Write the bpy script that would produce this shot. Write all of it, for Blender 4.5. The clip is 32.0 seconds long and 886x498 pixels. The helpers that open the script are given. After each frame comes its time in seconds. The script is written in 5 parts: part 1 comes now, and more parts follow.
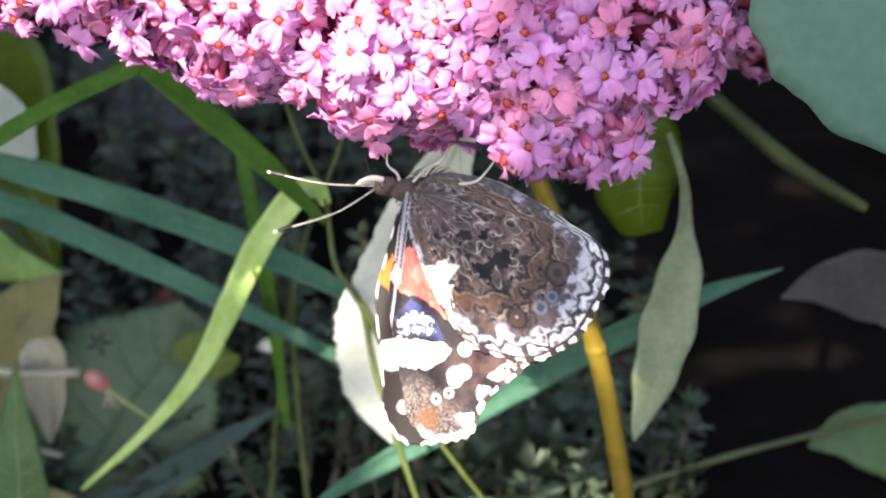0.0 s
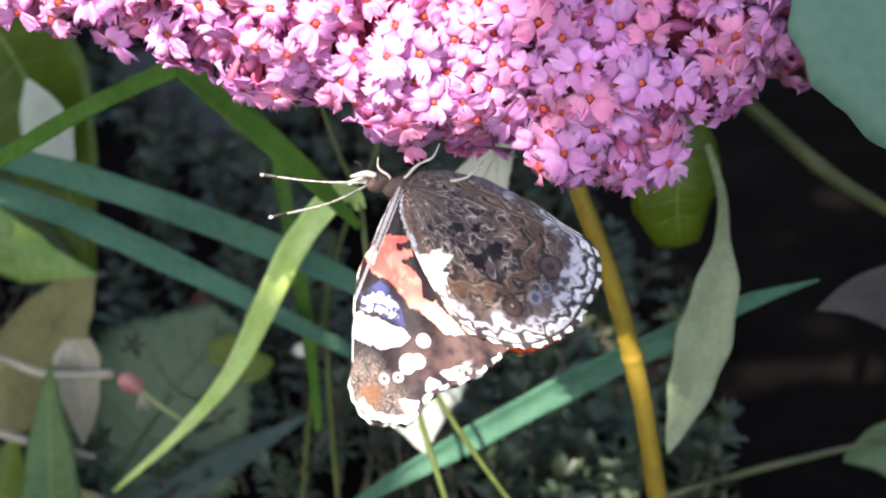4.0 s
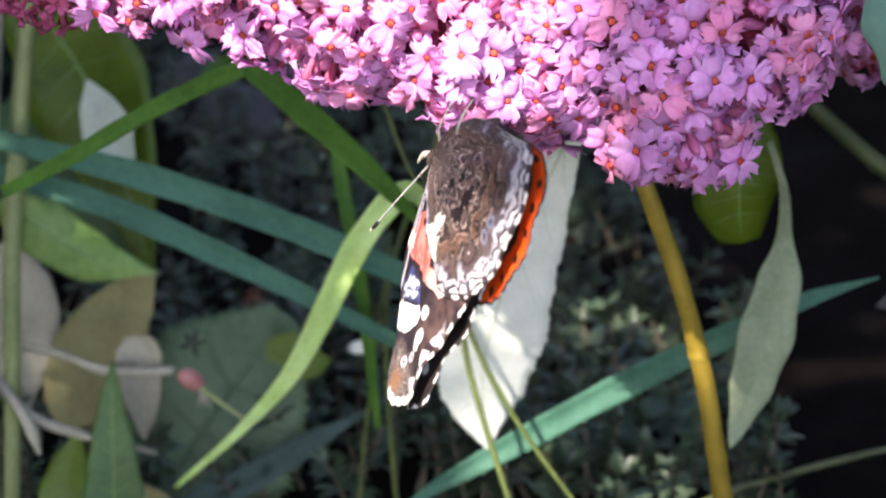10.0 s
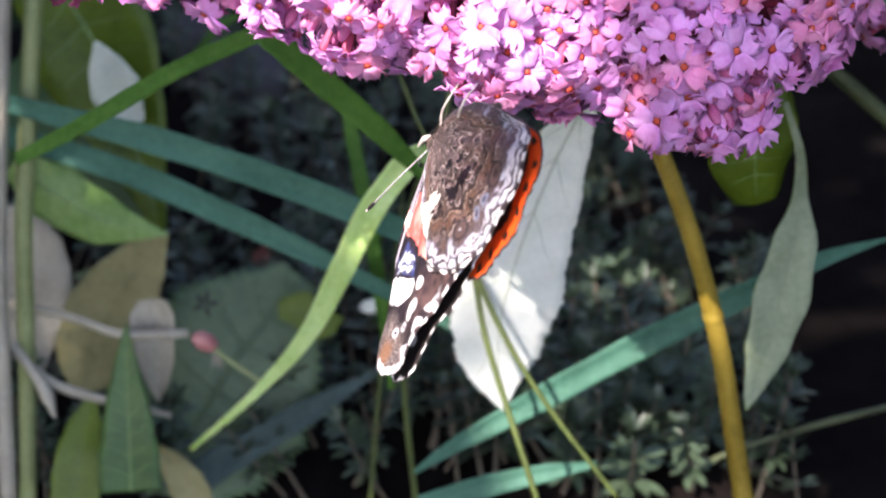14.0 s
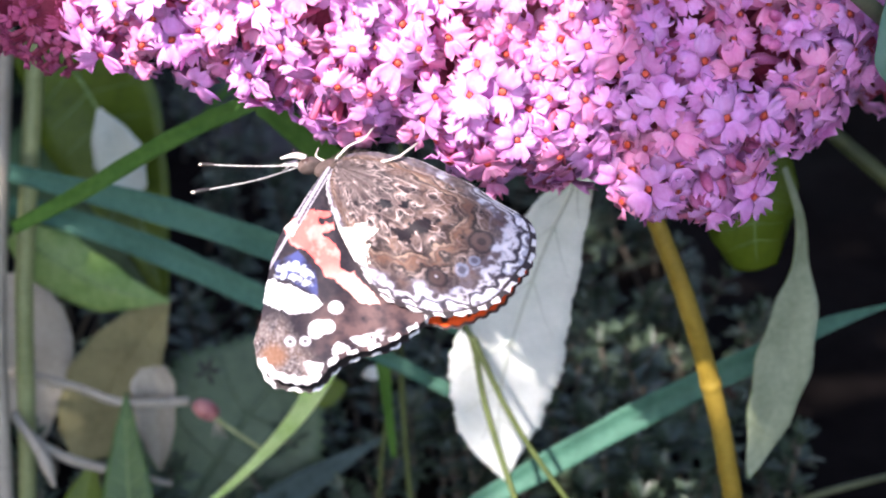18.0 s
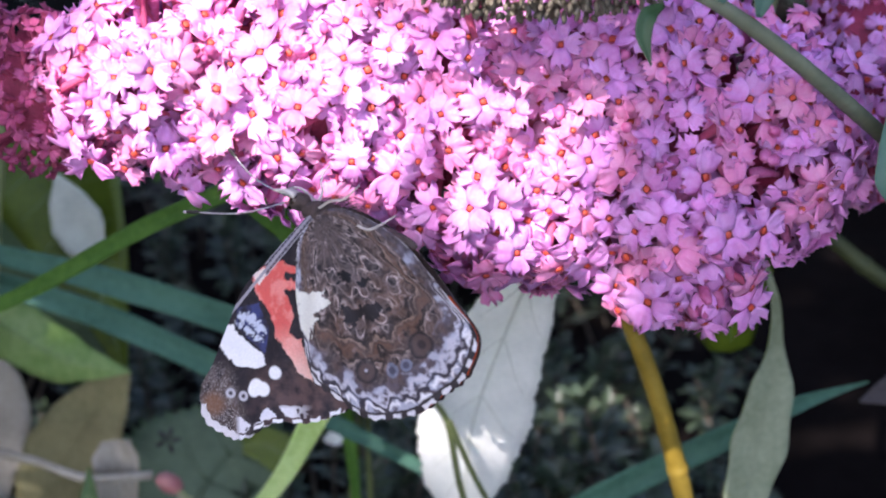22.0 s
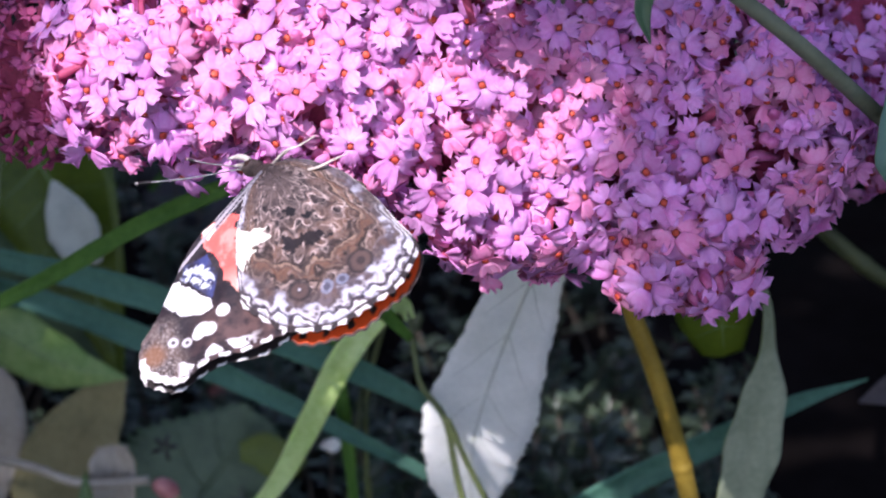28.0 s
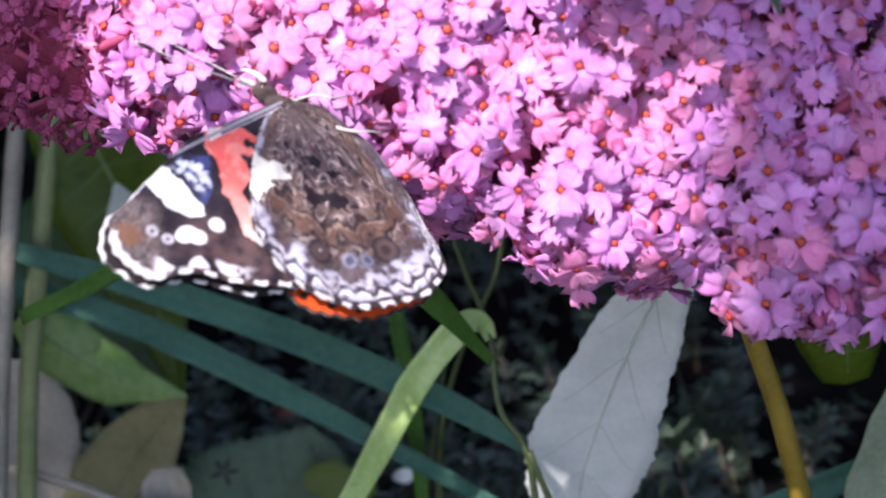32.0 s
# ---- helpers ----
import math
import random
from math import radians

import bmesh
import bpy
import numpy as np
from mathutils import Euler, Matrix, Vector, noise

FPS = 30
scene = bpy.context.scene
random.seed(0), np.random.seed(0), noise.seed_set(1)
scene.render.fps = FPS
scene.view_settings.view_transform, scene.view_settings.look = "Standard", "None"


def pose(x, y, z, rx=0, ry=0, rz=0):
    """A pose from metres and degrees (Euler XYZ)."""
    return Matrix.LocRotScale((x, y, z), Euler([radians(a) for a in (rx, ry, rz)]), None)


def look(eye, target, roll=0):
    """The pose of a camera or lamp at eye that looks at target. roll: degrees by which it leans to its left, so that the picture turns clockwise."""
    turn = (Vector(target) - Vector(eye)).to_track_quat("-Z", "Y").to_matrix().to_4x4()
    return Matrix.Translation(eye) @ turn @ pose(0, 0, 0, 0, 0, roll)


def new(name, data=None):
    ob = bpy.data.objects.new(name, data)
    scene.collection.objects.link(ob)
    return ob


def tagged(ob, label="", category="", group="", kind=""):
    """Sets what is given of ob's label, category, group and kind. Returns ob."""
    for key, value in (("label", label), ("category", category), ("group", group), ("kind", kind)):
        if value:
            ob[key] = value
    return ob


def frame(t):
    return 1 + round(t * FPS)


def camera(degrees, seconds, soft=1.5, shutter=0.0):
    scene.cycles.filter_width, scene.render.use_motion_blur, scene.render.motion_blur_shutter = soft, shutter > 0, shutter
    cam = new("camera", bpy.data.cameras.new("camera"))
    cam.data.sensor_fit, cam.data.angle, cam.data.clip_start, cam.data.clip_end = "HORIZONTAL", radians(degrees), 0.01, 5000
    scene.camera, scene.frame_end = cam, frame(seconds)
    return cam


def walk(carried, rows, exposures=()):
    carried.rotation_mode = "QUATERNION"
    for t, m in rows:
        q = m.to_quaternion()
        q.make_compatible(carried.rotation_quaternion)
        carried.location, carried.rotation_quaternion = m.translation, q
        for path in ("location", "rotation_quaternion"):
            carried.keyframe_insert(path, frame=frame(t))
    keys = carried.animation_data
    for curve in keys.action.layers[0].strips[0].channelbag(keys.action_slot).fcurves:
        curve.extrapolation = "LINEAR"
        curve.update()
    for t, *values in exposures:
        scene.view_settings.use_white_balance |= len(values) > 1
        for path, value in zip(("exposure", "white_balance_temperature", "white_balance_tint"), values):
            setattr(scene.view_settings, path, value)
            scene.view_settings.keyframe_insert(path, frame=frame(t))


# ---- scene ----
# ---- camera and its walk ----
cam = camera(30.0, 32.0, soft=2.0)
cam.data.dof.use_dof = True
cam.data.dof.focus_distance = 0.245
cam.data.dof.aperture_fstop = 29.0
walk(cam, [
    (0, pose(0.00711, -0.00544, 0.25485, 66.274, -0.631, -2.336)),
    (0.5, pose(0.00779, -0.00469, 0.25498, 66.202, -0.706, -1.778)),
    (1, pose(0.00789, -0.00446, 0.25511, 66.200, -0.566, -1.768)),
    (1.5, pose(0.00757, -0.00400, 0.25552, 66.092, -0.525, -1.866)),
    (2, pose(0.00706, -0.00409, 0.25565, 66.091, -0.527, -1.958)),
    (2.5, pose(0.00618, -0.00572, 0.25509, 66.313, -0.573, -2.095)),
    (4.5, pose(0.00772, -0.00450, 0.25413, 66.528, -0.771, -0.538)),
    (5, pose(0.00631, -0.00469, 0.25504, 66.424, -0.581, -0.390)),
    (5.5, pose(0.00512, -0.00521, 0.25565, 66.377, -0.372, -0.214)),
    (6, pose(0.00446, -0.00573, 0.25578, 66.397, -0.251, -0.051)),
    (6.5, pose(0.00417, -0.00617, 0.25568, 66.447, -0.174, 0.097)),
    (7, pose(0.00349, -0.00629, 0.25541, 66.474, -0.302, 0.069)),
    (7.5, pose(0.00277, -0.00612, 0.25486, 66.603, -0.292, -0.116)),
    (8, pose(0.00263, -0.00626, 0.25435, 66.692, -0.413, -0.096)),
    (8.5, pose(0.00261, -0.00681, 0.25396, 66.825, -0.368, -0.113)),
    (9, pose(0.00248, -0.00724, 0.25383, 66.872, -0.435, -0.074)),
    (9.5, pose(0.00218, -0.00756, 0.25405, 66.763, -0.518, 0.095)),
    (10, pose(0.00132, -0.00770, 0.25481, 66.530, -0.335, 0.157)),
    (10.5, pose(0.00000, -0.00758, 0.25589, 66.163, -0.600, 0.344)),
    (11, pose(-0.00124, -0.00772, 0.25650, 65.929, -0.231, 0.110)),
    (11.5, pose(-0.00210, -0.00751, 0.25682, 65.695, -0.314, 0.057)),
    (12, pose(-0.00276, -0.00666, 0.25718, 65.392, -0.206, -0.129)),
    (12.5, pose(-0.00337, -0.00639, 0.25742, 65.161, -0.270, -0.172)),
    (13, pose(-0.00320, -0.00649, 0.25765, 64.941, -0.110, -0.205)),
    (13.5, pose(-0.00212, -0.00602, 0.25802, 64.645, -0.002, -0.049)),
    (15.5, pose(-0.00130, -0.00475, 0.26040, 64.465, 0.436, -0.113)),
    (16, pose(0.00093, -0.00469, 0.26021, 64.931, 0.455, 0.270)),
    (16.5, pose(0.00261, -0.00422, 0.25949, 65.402, 0.484, 0.618)),
    (17, pose(0.00376, -0.00333, 0.25872, 65.868, 0.744, 0.641)),
    (17.5, pose(0.00366, -0.00269, 0.25852, 66.281, 0.682, 0.653)),
    (18, pose(0.00277, -0.00256, 0.25874, 66.664, 0.602, 0.511)),
    (18.5, pose(0.00242, -0.00254, 0.25851, 67.133, 0.554, 0.459)),
    (19, pose(0.00290, -0.00243, 0.25787, 67.723, 0.516, 0.607)),
    (19.5, pose(0.00345, -0.00210, 0.25798, 68.008, 0.539, 0.725)),
    (20, pose(0.00347, -0.00167, 0.25853, 68.183, 0.502, 0.736)),
    (20.5, pose(0.00243, -0.00107, 0.25957, 68.291, 0.443, 0.483)),
    (21, pose(-0.00010, 0.00000, 0.26192, 68.056, 0.076, -0.040)),
    (21.5, pose(-0.00402, 0.00179, 0.26588, 67.804, -0.041, -0.948)),
    (22, pose(-0.00923, 0.00502, 0.27243, 66.970, -0.465, -2.130)),
    (22.5, pose(-0.01498, 0.01020, 0.28213, 65.332, -0.839, -3.492)),
    (23, pose(-0.02006, 0.01614, 0.29265, 62.932, -1.574, -4.527)),
    (23.5, pose(-0.02300, 0.01878, 0.29691, 61.612, -1.873, -5.172)),
    (24, pose(-0.02298, 0.01640, 0.29228, 62.574, -1.224, -5.458)),
    (24.5, pose(-0.02141, 0.01306, 0.28634, 63.681, -1.049, -5.094)),
    (25, pose(-0.01903, 0.00959, 0.28013, 64.551, -1.729, -4.194)),
    (25.5, pose(-0.01493, 0.00335, 0.26790, 67.662, -0.899, -3.424)),
    (27.5, pose(-0.01255, 0.00679, 0.27425, 65.826, -0.860, -2.868)),
    (28, pose(-0.01002, 0.00332, 0.26600, 67.996, -0.294, -2.422)),
    (28.5, pose(-0.00905, 0.00300, 0.26437, 68.050, -0.918, -1.949)),
    (29, pose(-0.00872, 0.00411, 0.26452, 67.767, -0.890, -1.826)),
    (29.5, pose(-0.00815, 0.00604, 0.26377, 67.700, -0.874, -1.545)),
    (30, pose(-0.00753, 0.00897, 0.26250, 67.614, -0.914, -1.104)),
    (30.5, pose(-0.00686, 0.01293, 0.26086, 67.787, -0.550, -0.716)),
    (31, pose(-0.00674, 0.01775, 0.25711, 68.038, -1.178, 0.110)),
    (31.5, pose(-0.00813, 0.02349, 0.25193, 69.432, -0.218, -0.045)),
    (32, pose(-0.00852, 0.03133, 0.25073, 69.083, -0.684, 0.991)),
], exposures=[(0, 2.12, 7600, 12), (10, 1.97, 7100, 15), (17, 1.95, 6600, 22), (21.5, 1.9, 6500, 24), (24, 1.22, 6100, 31), (28, 1.12, 6100, 28), (32, 1.2, 6200, 24)])

# ---- world and sun ----
SUN_FROM = Vector((-0.33, -0.63, 0.70)).normalized()
world = bpy.data.worlds.new("sky")
world.use_nodes = True
scene.world = world
wn = world.node_tree
sky = wn.nodes.new("ShaderNodeTexSky")
sky.sky_type = "NISHITA"
sky.sun_disc = False
sky.sun_elevation = math.asin(SUN_FROM.z)
sky.sun_rotation = math.atan2(SUN_FROM.x, SUN_FROM.y)
wn.nodes["Background"].inputs["Strength"].default_value = 0.135
wn.links.new(sky.outputs["Color"], wn.nodes["Background"].inputs["Color"])
sun = new("sun", bpy.data.lights.new("sun", "SUN"))
sun.data.energy, sun.data.angle, sun.data.color = 3.3, radians(0.5), (1.0, 0.95, 0.88)
sun.matrix_world = look(SUN_FROM * 5, (0, 0, 0))


# ---- materials ----
def surface(name, low, high, rough=0.6, scale=600.0, bump=0.3, fine=4.0, through_light=0.0, gloss=0.5, tint=None, by_object=0.0):
    """Two scales of mottling between two colours, fine relief, and light that passes through thin tissue."""
    m = bpy.data.materials.new(name)
    m.use_nodes = True
    n, l = m.node_tree.nodes, m.node_tree.links
    bsdf = n["Principled BSDF"]
    where = n.new("ShaderNodeTexCoord")
    big = n.new("ShaderNodeTexNoise")
    big.inputs["Scale"].default_value, big.inputs["Detail"].default_value = scale * 0.25, 4
    small = n.new("ShaderNodeTexNoise")
    small.inputs["Scale"].default_value, small.inputs["Detail"].default_value = scale * fine * 0.5, 6
    for tex in (big, small):
        l.new(where.outputs["Object"], tex.inputs["Vector"])
    add = n.new("ShaderNodeMath")
    add.operation = "MULTIPLY_ADD"
    l.new(small.outputs["Fac"], add.inputs[0])
    add.inputs[1].default_value = 0.5
    l.new(big.outputs["Fac"], add.inputs[2])
    ramp = n.new("ShaderNodeValToRGB")
    ramp.color_ramp.elements[0].position, ramp.color_ramp.elements[1].position = 0.5, 1.0
    ramp.color_ramp.elements[0].color, ramp.color_ramp.elements[1].color = (*low, 1), (*high, 1)
    l.new(add.outputs[0], ramp.inputs["Fac"])
    colour = ramp.outputs["Color"]
    if by_object:
        info = n.new("ShaderNodeObjectInfo")
        shift = n.new("ShaderNodeMapRange")
        shift.inputs["To Min"].default_value, shift.inputs["To Max"].default_value = 1 - by_object, 1 + by_object
        piece = n.new("ShaderNodeNewGeometry")
        blend = n.new("ShaderNodeMath")
        blend.operation = "MULTIPLY_ADD"
        blend.inputs[1].default_value = 0.5
        half = n.new("ShaderNodeMath")
        half.operation = "MULTIPLY"
        half.inputs[1].default_value = 0.5
        l.new(piece.outputs["Random Per Island"], half.inputs[0])
        l.new(info.outputs["Random"], blend.inputs[0])
        l.new(half.outputs[0], blend.inputs[2])
        l.new(blend.outputs[0], shift.inputs["Value"])
        hsv = n.new("ShaderNodeHueSaturation")
        l.new(shift.outputs[0], hsv.inputs["Value"])
        l.new(colour, hsv.inputs["Color"])
        colour = hsv.outputs["Color"]
    l.new(colour, bsdf.inputs["Base Color"])
    bsdf.inputs["Roughness"].default_value = rough
    bsdf.inputs["Specular IOR Level"].default_value = gloss
    b = n.new("ShaderNodeBump")
    b.inputs["Strength"].default_value, b.inputs["Distance"].default_value = bump, 0.0003
    l.new(small.outputs["Fac"], b.inputs["Height"])
    l.new(b.outputs["Normal"], bsdf.inputs["Normal"])
    if through_light:
        thin = n.new("ShaderNodeBsdfTranslucent")
        mix = n.new("ShaderNodeMixShader")
        mix.inputs["Fac"].default_value = through_light
        if tint:
            warm = n.new("ShaderNodeMix")
            warm.data_type, warm.blend_type = "RGBA", "MULTIPLY"
            warm.inputs["Factor"].default_value = 1.0
            warm.inputs["B"].default_value = (*tint, 1)
            l.new(colour, warm.inputs["A"])
            l.new(warm.outputs["Result"], thin.inputs["Color"])
        else:
            l.new(colour, thin.inputs["Color"])
        l.new(bsdf.outputs[0], mix.inputs[1])
        l.new(thin.outputs[0], mix.inputs[2])
        l.new(mix.outputs[0], n["Material Output"].inputs["Surface"])
    return m


def painted_by_attribute(name, rough, gloss=0.3):
    """Scales on a wing: the colour is stored on the mesh, with fine relief on top."""
    m = bpy.data.materials.new(name)
    m.use_nodes = True
    n, l = m.node_tree.nodes, m.node_tree.links
    bsdf = n["Principled BSDF"]
    col = n.new("ShaderNodeAttribute")
    col.attribute_name = "scales"
    where = n.new("ShaderNodeTexCoord")
    tex = n.new("ShaderNodeTexNoise")
    tex.inputs["Scale"].default_value, tex.inputs["Detail"].default_value = 5000, 3
    l.new(where.outputs["Object"], tex.inputs["Vector"])
    span = n.new("ShaderNodeMapRange")
    span.inputs["To Min"].default_value, span.inputs["To Max"].default_value = 0.75, 1.2
    l.new(tex.outputs["Fac"], span.inputs["Value"])
    hsv = n.new("ShaderNodeHueSaturation")
    l.new(span.outputs[0], hsv.inputs["Value"])
    l.new(col.outputs["Color"], hsv.inputs["Color"])
    l.new(hsv.outputs["Color"], bsdf.inputs["Base Color"])
    bsdf.inputs["Roughness"].default_value = rough
    bsdf.inputs["Specular IOR Level"].default_value = gloss
    b = n.new("ShaderNodeBump")
    b.inputs["Strength"].default_value, b.inputs["Distance"].default_value = 0.35, 0.0002
    l.new(tex.outputs["Fac"], b.inputs["Height"])
    l.new(b.outputs["Normal"], bsdf.inputs["Normal"])
    return m


# darker than humus itself: the bed's shade is put into this colour
M_SOIL = surface("humus soil darkened for shade", (0.003, 0.0024, 0.0022), (0.010, 0.0075, 0.007), 1.0, 60, 0.8, gloss=0.05)
M_STONE = surface("dark grey stone", (0.03, 0.03, 0.035), (0.09, 0.09, 0.1), 0.8, 120, 0.4)
M_PETAL = surface("lilac pink petal", (0.76, 0.27, 0.66), (0.91, 0.50, 0.89), 0.55, 700, 0.15, through_light=0.3, gloss=0.25, by_object=0.22)
M_PETAL_WARM = surface("rose pink petal", (0.82, 0.24, 0.52), (0.93, 0.44, 0.70), 0.55, 700, 0.15, through_light=0.3, gloss=0.25, by_object=0.22)
M_PETAL_OLD = surface("faded crimson petal", (0.38, 0.05, 0.15), (0.62, 0.16, 0.32), 0.6, 700, 0.2, through_light=0.2, gloss=0.2, by_object=0.2)
M_TUBE = surface("crimson flower tube", (0.45, 0.06, 0.14), (0.66, 0.16, 0.28), 0.55, 800, 0.15, through_light=0.25, gloss=0.3)
M_THROAT = surface("orange throat", (0.46, 0.045, 0.028), (0.66, 0.11, 0.05), 0.6, 2000, 0.2)
M_CORE = surface("dark crimson stalks", (0.20, 0.018, 0.05), (0.42, 0.05, 0.12), 0.7, 900, 0.5)
M_BUD = surface("magenta bud", (0.40, 0.06, 0.18), (0.65, 0.2, 0.42), 0.5, 900, 0.2, by_object=0.15)
M_SEED = surface("brown dry seed capsule", (0.085, 0.072, 0.050), (0.19, 0.165, 0.12), 0.8, 2500, 0.4)
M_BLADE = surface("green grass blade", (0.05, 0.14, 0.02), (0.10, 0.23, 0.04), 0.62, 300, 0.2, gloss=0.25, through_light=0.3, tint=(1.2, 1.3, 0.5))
M_BLADE_BLUE = surface("blue green grass blade", (0.036, 0.115, 0.078), (0.07, 0.185, 0.13), 0.62, 300, 0.2, gloss=0.25, through_light=0.2)
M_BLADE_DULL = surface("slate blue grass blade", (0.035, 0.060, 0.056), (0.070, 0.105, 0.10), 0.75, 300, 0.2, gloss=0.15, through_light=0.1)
# sunlight is put into this blade's colour; the flower spike blocks the sun
M_BLADE_SUNLIT = surface("sun-brightened grass blade", (0.46, 0.64, 0.20), (0.70, 0.84, 0.44), 0.35, 300, 0.15, through_light=0.35, tint=(1.1, 1.2, 0.6))
M_STALK = surface("olive grass stalk", (0.045, 0.065, 0.015), (0.09, 0.12, 0.03), 0.5, 500, 0.2)
M_STEM_YELLOW = surface("ochre yellow stem", (0.17, 0.115, 0.010), (0.31, 0.215, 0.03), 0.5, 300, 0.25)
M_STEM_PALE = surface("pale green stem", (0.18, 0.22, 0.08), (0.30, 0.34, 0.15), 0.55, 300, 0.25)
M_STEM_TAN = surface("pale tan stem", (0.22, 0.20, 0.155), (0.36, 0.33, 0.26), 0.65, 300, 0.3)
M_STEM_GREY = surface("grey green downy stem", (0.10, 0.12, 0.075), (0.18, 0.20, 0.13), 0.7, 300, 0.3)
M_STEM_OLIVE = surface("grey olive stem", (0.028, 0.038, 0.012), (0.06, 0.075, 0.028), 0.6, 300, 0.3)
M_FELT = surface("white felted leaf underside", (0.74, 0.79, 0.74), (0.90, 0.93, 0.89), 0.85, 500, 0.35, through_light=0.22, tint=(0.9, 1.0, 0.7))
# pale underside with its shade put into the colour
M_FELT_SHADED = surface("pale leaf underside toned for shade", (0.42, 0.47, 0.38), (0.60, 0.65, 0.54), 0.8, 400, 0.35, through_light=0.2)
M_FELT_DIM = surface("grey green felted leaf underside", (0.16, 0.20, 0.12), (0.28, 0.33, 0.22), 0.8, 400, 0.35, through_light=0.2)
M_LEAF = surface("mid green leaf", (0.03, 0.085, 0.014), (0.07, 0.15, 0.03), 0.45, 250, 0.35, through_light=0.25, tint=(1.2, 1.2, 0.4))
M_LEAF_BRIGHT = surface("bright green leaf", (0.13, 0.26, 0.05), (0.30, 0.44, 0.16), 0.4, 250, 0.35, through_light=0.25)
M_LEAF_YELLOW = surface("yellow green leaf", (0.065, 0.11, 0.006), (0.125, 0.19, 0.014), 0.45, 250, 0.3, through_light=0.4, tint=(1.3, 1.2, 0.3))
M_LEAF_DARK = surface("dark green leaf", (0.02, 0.06, 0.02), (0.045, 0.11, 0.038), 0.5, 250, 0.4, through_light=0.12)
M_LEAF_DULL = surface("dull green leaf", (0.06, 0.105, 0.052), (0.11, 0.175, 0.09), 0.5, 200, 0.4, through_light=0.2, tint=(1.1, 1.2, 0.5))
# leaf of the added shrubs, near black to keep the background dark
M_SCREEN_LEAF = surface("near black green leaf of the added shrubs", (0.008, 0.020, 0.008), (0.022, 0.045, 0.018), 0.6, 60, 0.3, gloss=0.2, through_light=0.1)
M_LEAF_TEAL = surface("teal green leaf", (0.055, 0.135, 0.10), (0.09, 0.19, 0.145), 0.6, 250, 0.25, through_light=0.15)
M_LEAF_TAN = surface("dry tan leaf", (0.19, 0.175, 0.075), (0.31, 0.285, 0.14), 0.75, 250, 0.35, through_light=0.2)
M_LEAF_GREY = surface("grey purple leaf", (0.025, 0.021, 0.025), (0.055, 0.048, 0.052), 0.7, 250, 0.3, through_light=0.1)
M_LEAF_RED = surface("red brown dead leaf", (0.14, 0.04, 0.03), (0.34, 0.14, 0.11), 0.6, 250, 0.4)
M_COVER = surface("grey green small leaf", (0.014, 0.028, 0.014), (0.078, 0.115, 0.068), 0.38, 500, 0.2, gloss=0.5, through_light=0.12, by_object=0.3)
M_COVER_STEM = surface("brown sprig stem", (0.05, 0.04, 0.03), (0.12, 0.10, 0.07), 0.7, 500, 0.3)
M_VEIN = surface("leaf vein", (0.50, 0.56, 0.46), (0.66, 0.71, 0.60), 0.7, 500, 0.2)
M_VEIN_GREEN = surface("green leaf vein", (0.10, 0.18, 0.05), (0.18, 0.28, 0.09), 0.5, 500, 0.2)
M_WING = painted_by_attribute("butterfly wing scales", 0.6, 0.3)
M_FUR = surface("brown fur", (0.035, 0.025, 0.022), (0.15, 0.10, 0.085), 0.9, 3000, 1.0)
M_LIMB = surface("cream leg", (0.45, 0.38, 0.32), (0.75, 0.68, 0.62), 0.6, 2000, 0.3)
M_ANTENNA = surface("grey banded feeler", (0.12, 0.11, 0.11), (0.62, 0.60, 0.58), 0.5, 9000, 0.2)
M_DARK = surface("black tip", (0.01, 0.01, 0.01), (0.04, 0.035, 0.03), 0.4, 2000, 0.2)
M_EYE = surface("dark brown eye", (0.03, 0.015, 0.012), (0.08, 0.04, 0.03), 0.25, 2000, 0.1)
M_PINK = surface("dull pink bud", (0.30, 0.10, 0.10), (0.50, 0.24, 0.22), 0.6, 800, 0.4)


# ---- mesh helpers ----
def part(name, mesh, material, parent=None, label=""):
    """Links a mesh as one object under a thing or under a part; materials may be a list for the mesh's slots."""
    if not mesh.materials:
        for m in material if isinstance(material, (list, tuple)) else (material,):
            mesh.materials.append(m)
    ob = new(name, mesh)
    if parent is not None:
        ob.parent = parent
    if label:
        ob["label"] = label
    return ob


def mesh_of(name, verts, faces, slots=None, smooth=True):
    me = bpy.data.meshes.new(name)
    me.from_pydata([tuple(v) for v in verts], [], [tuple(int(i) for i in f) for f in faces])
    if slots is not None:
        me.polygons.foreach_set("material_index", np.asarray(slots, dtype=np.int32))
    if smooth:
        me.polygons.foreach_set("use_smooth", np.ones(len(me.polygons), dtype=bool))
    me.update()
    return me


def spline(points, count):
    """Catmull-Rom through the points."""
    p = np.array(points, float)
    p = np.vstack([2 * p[0] - p[1], p, 2 * p[-1] - p[-2]])
    out = []
    for s in np.linspace(0, len(p) - 3 - 1e-9, count):
        i = int(s)
        f = s - i
        a, b, c, d = p[i : i + 4]
        out.append(0.5 * (2 * b + (c - a) * f + (2 * a - 5 * b + 4 * c - d) * f**2 + (3 * b - a - 3 * c + d) * f**3))
    return np.array(out)


def unit(v):
    v = np.asarray(v, float)
    return v / (np.linalg.norm(v, axis=-1, keepdims=True) + 1e-12)


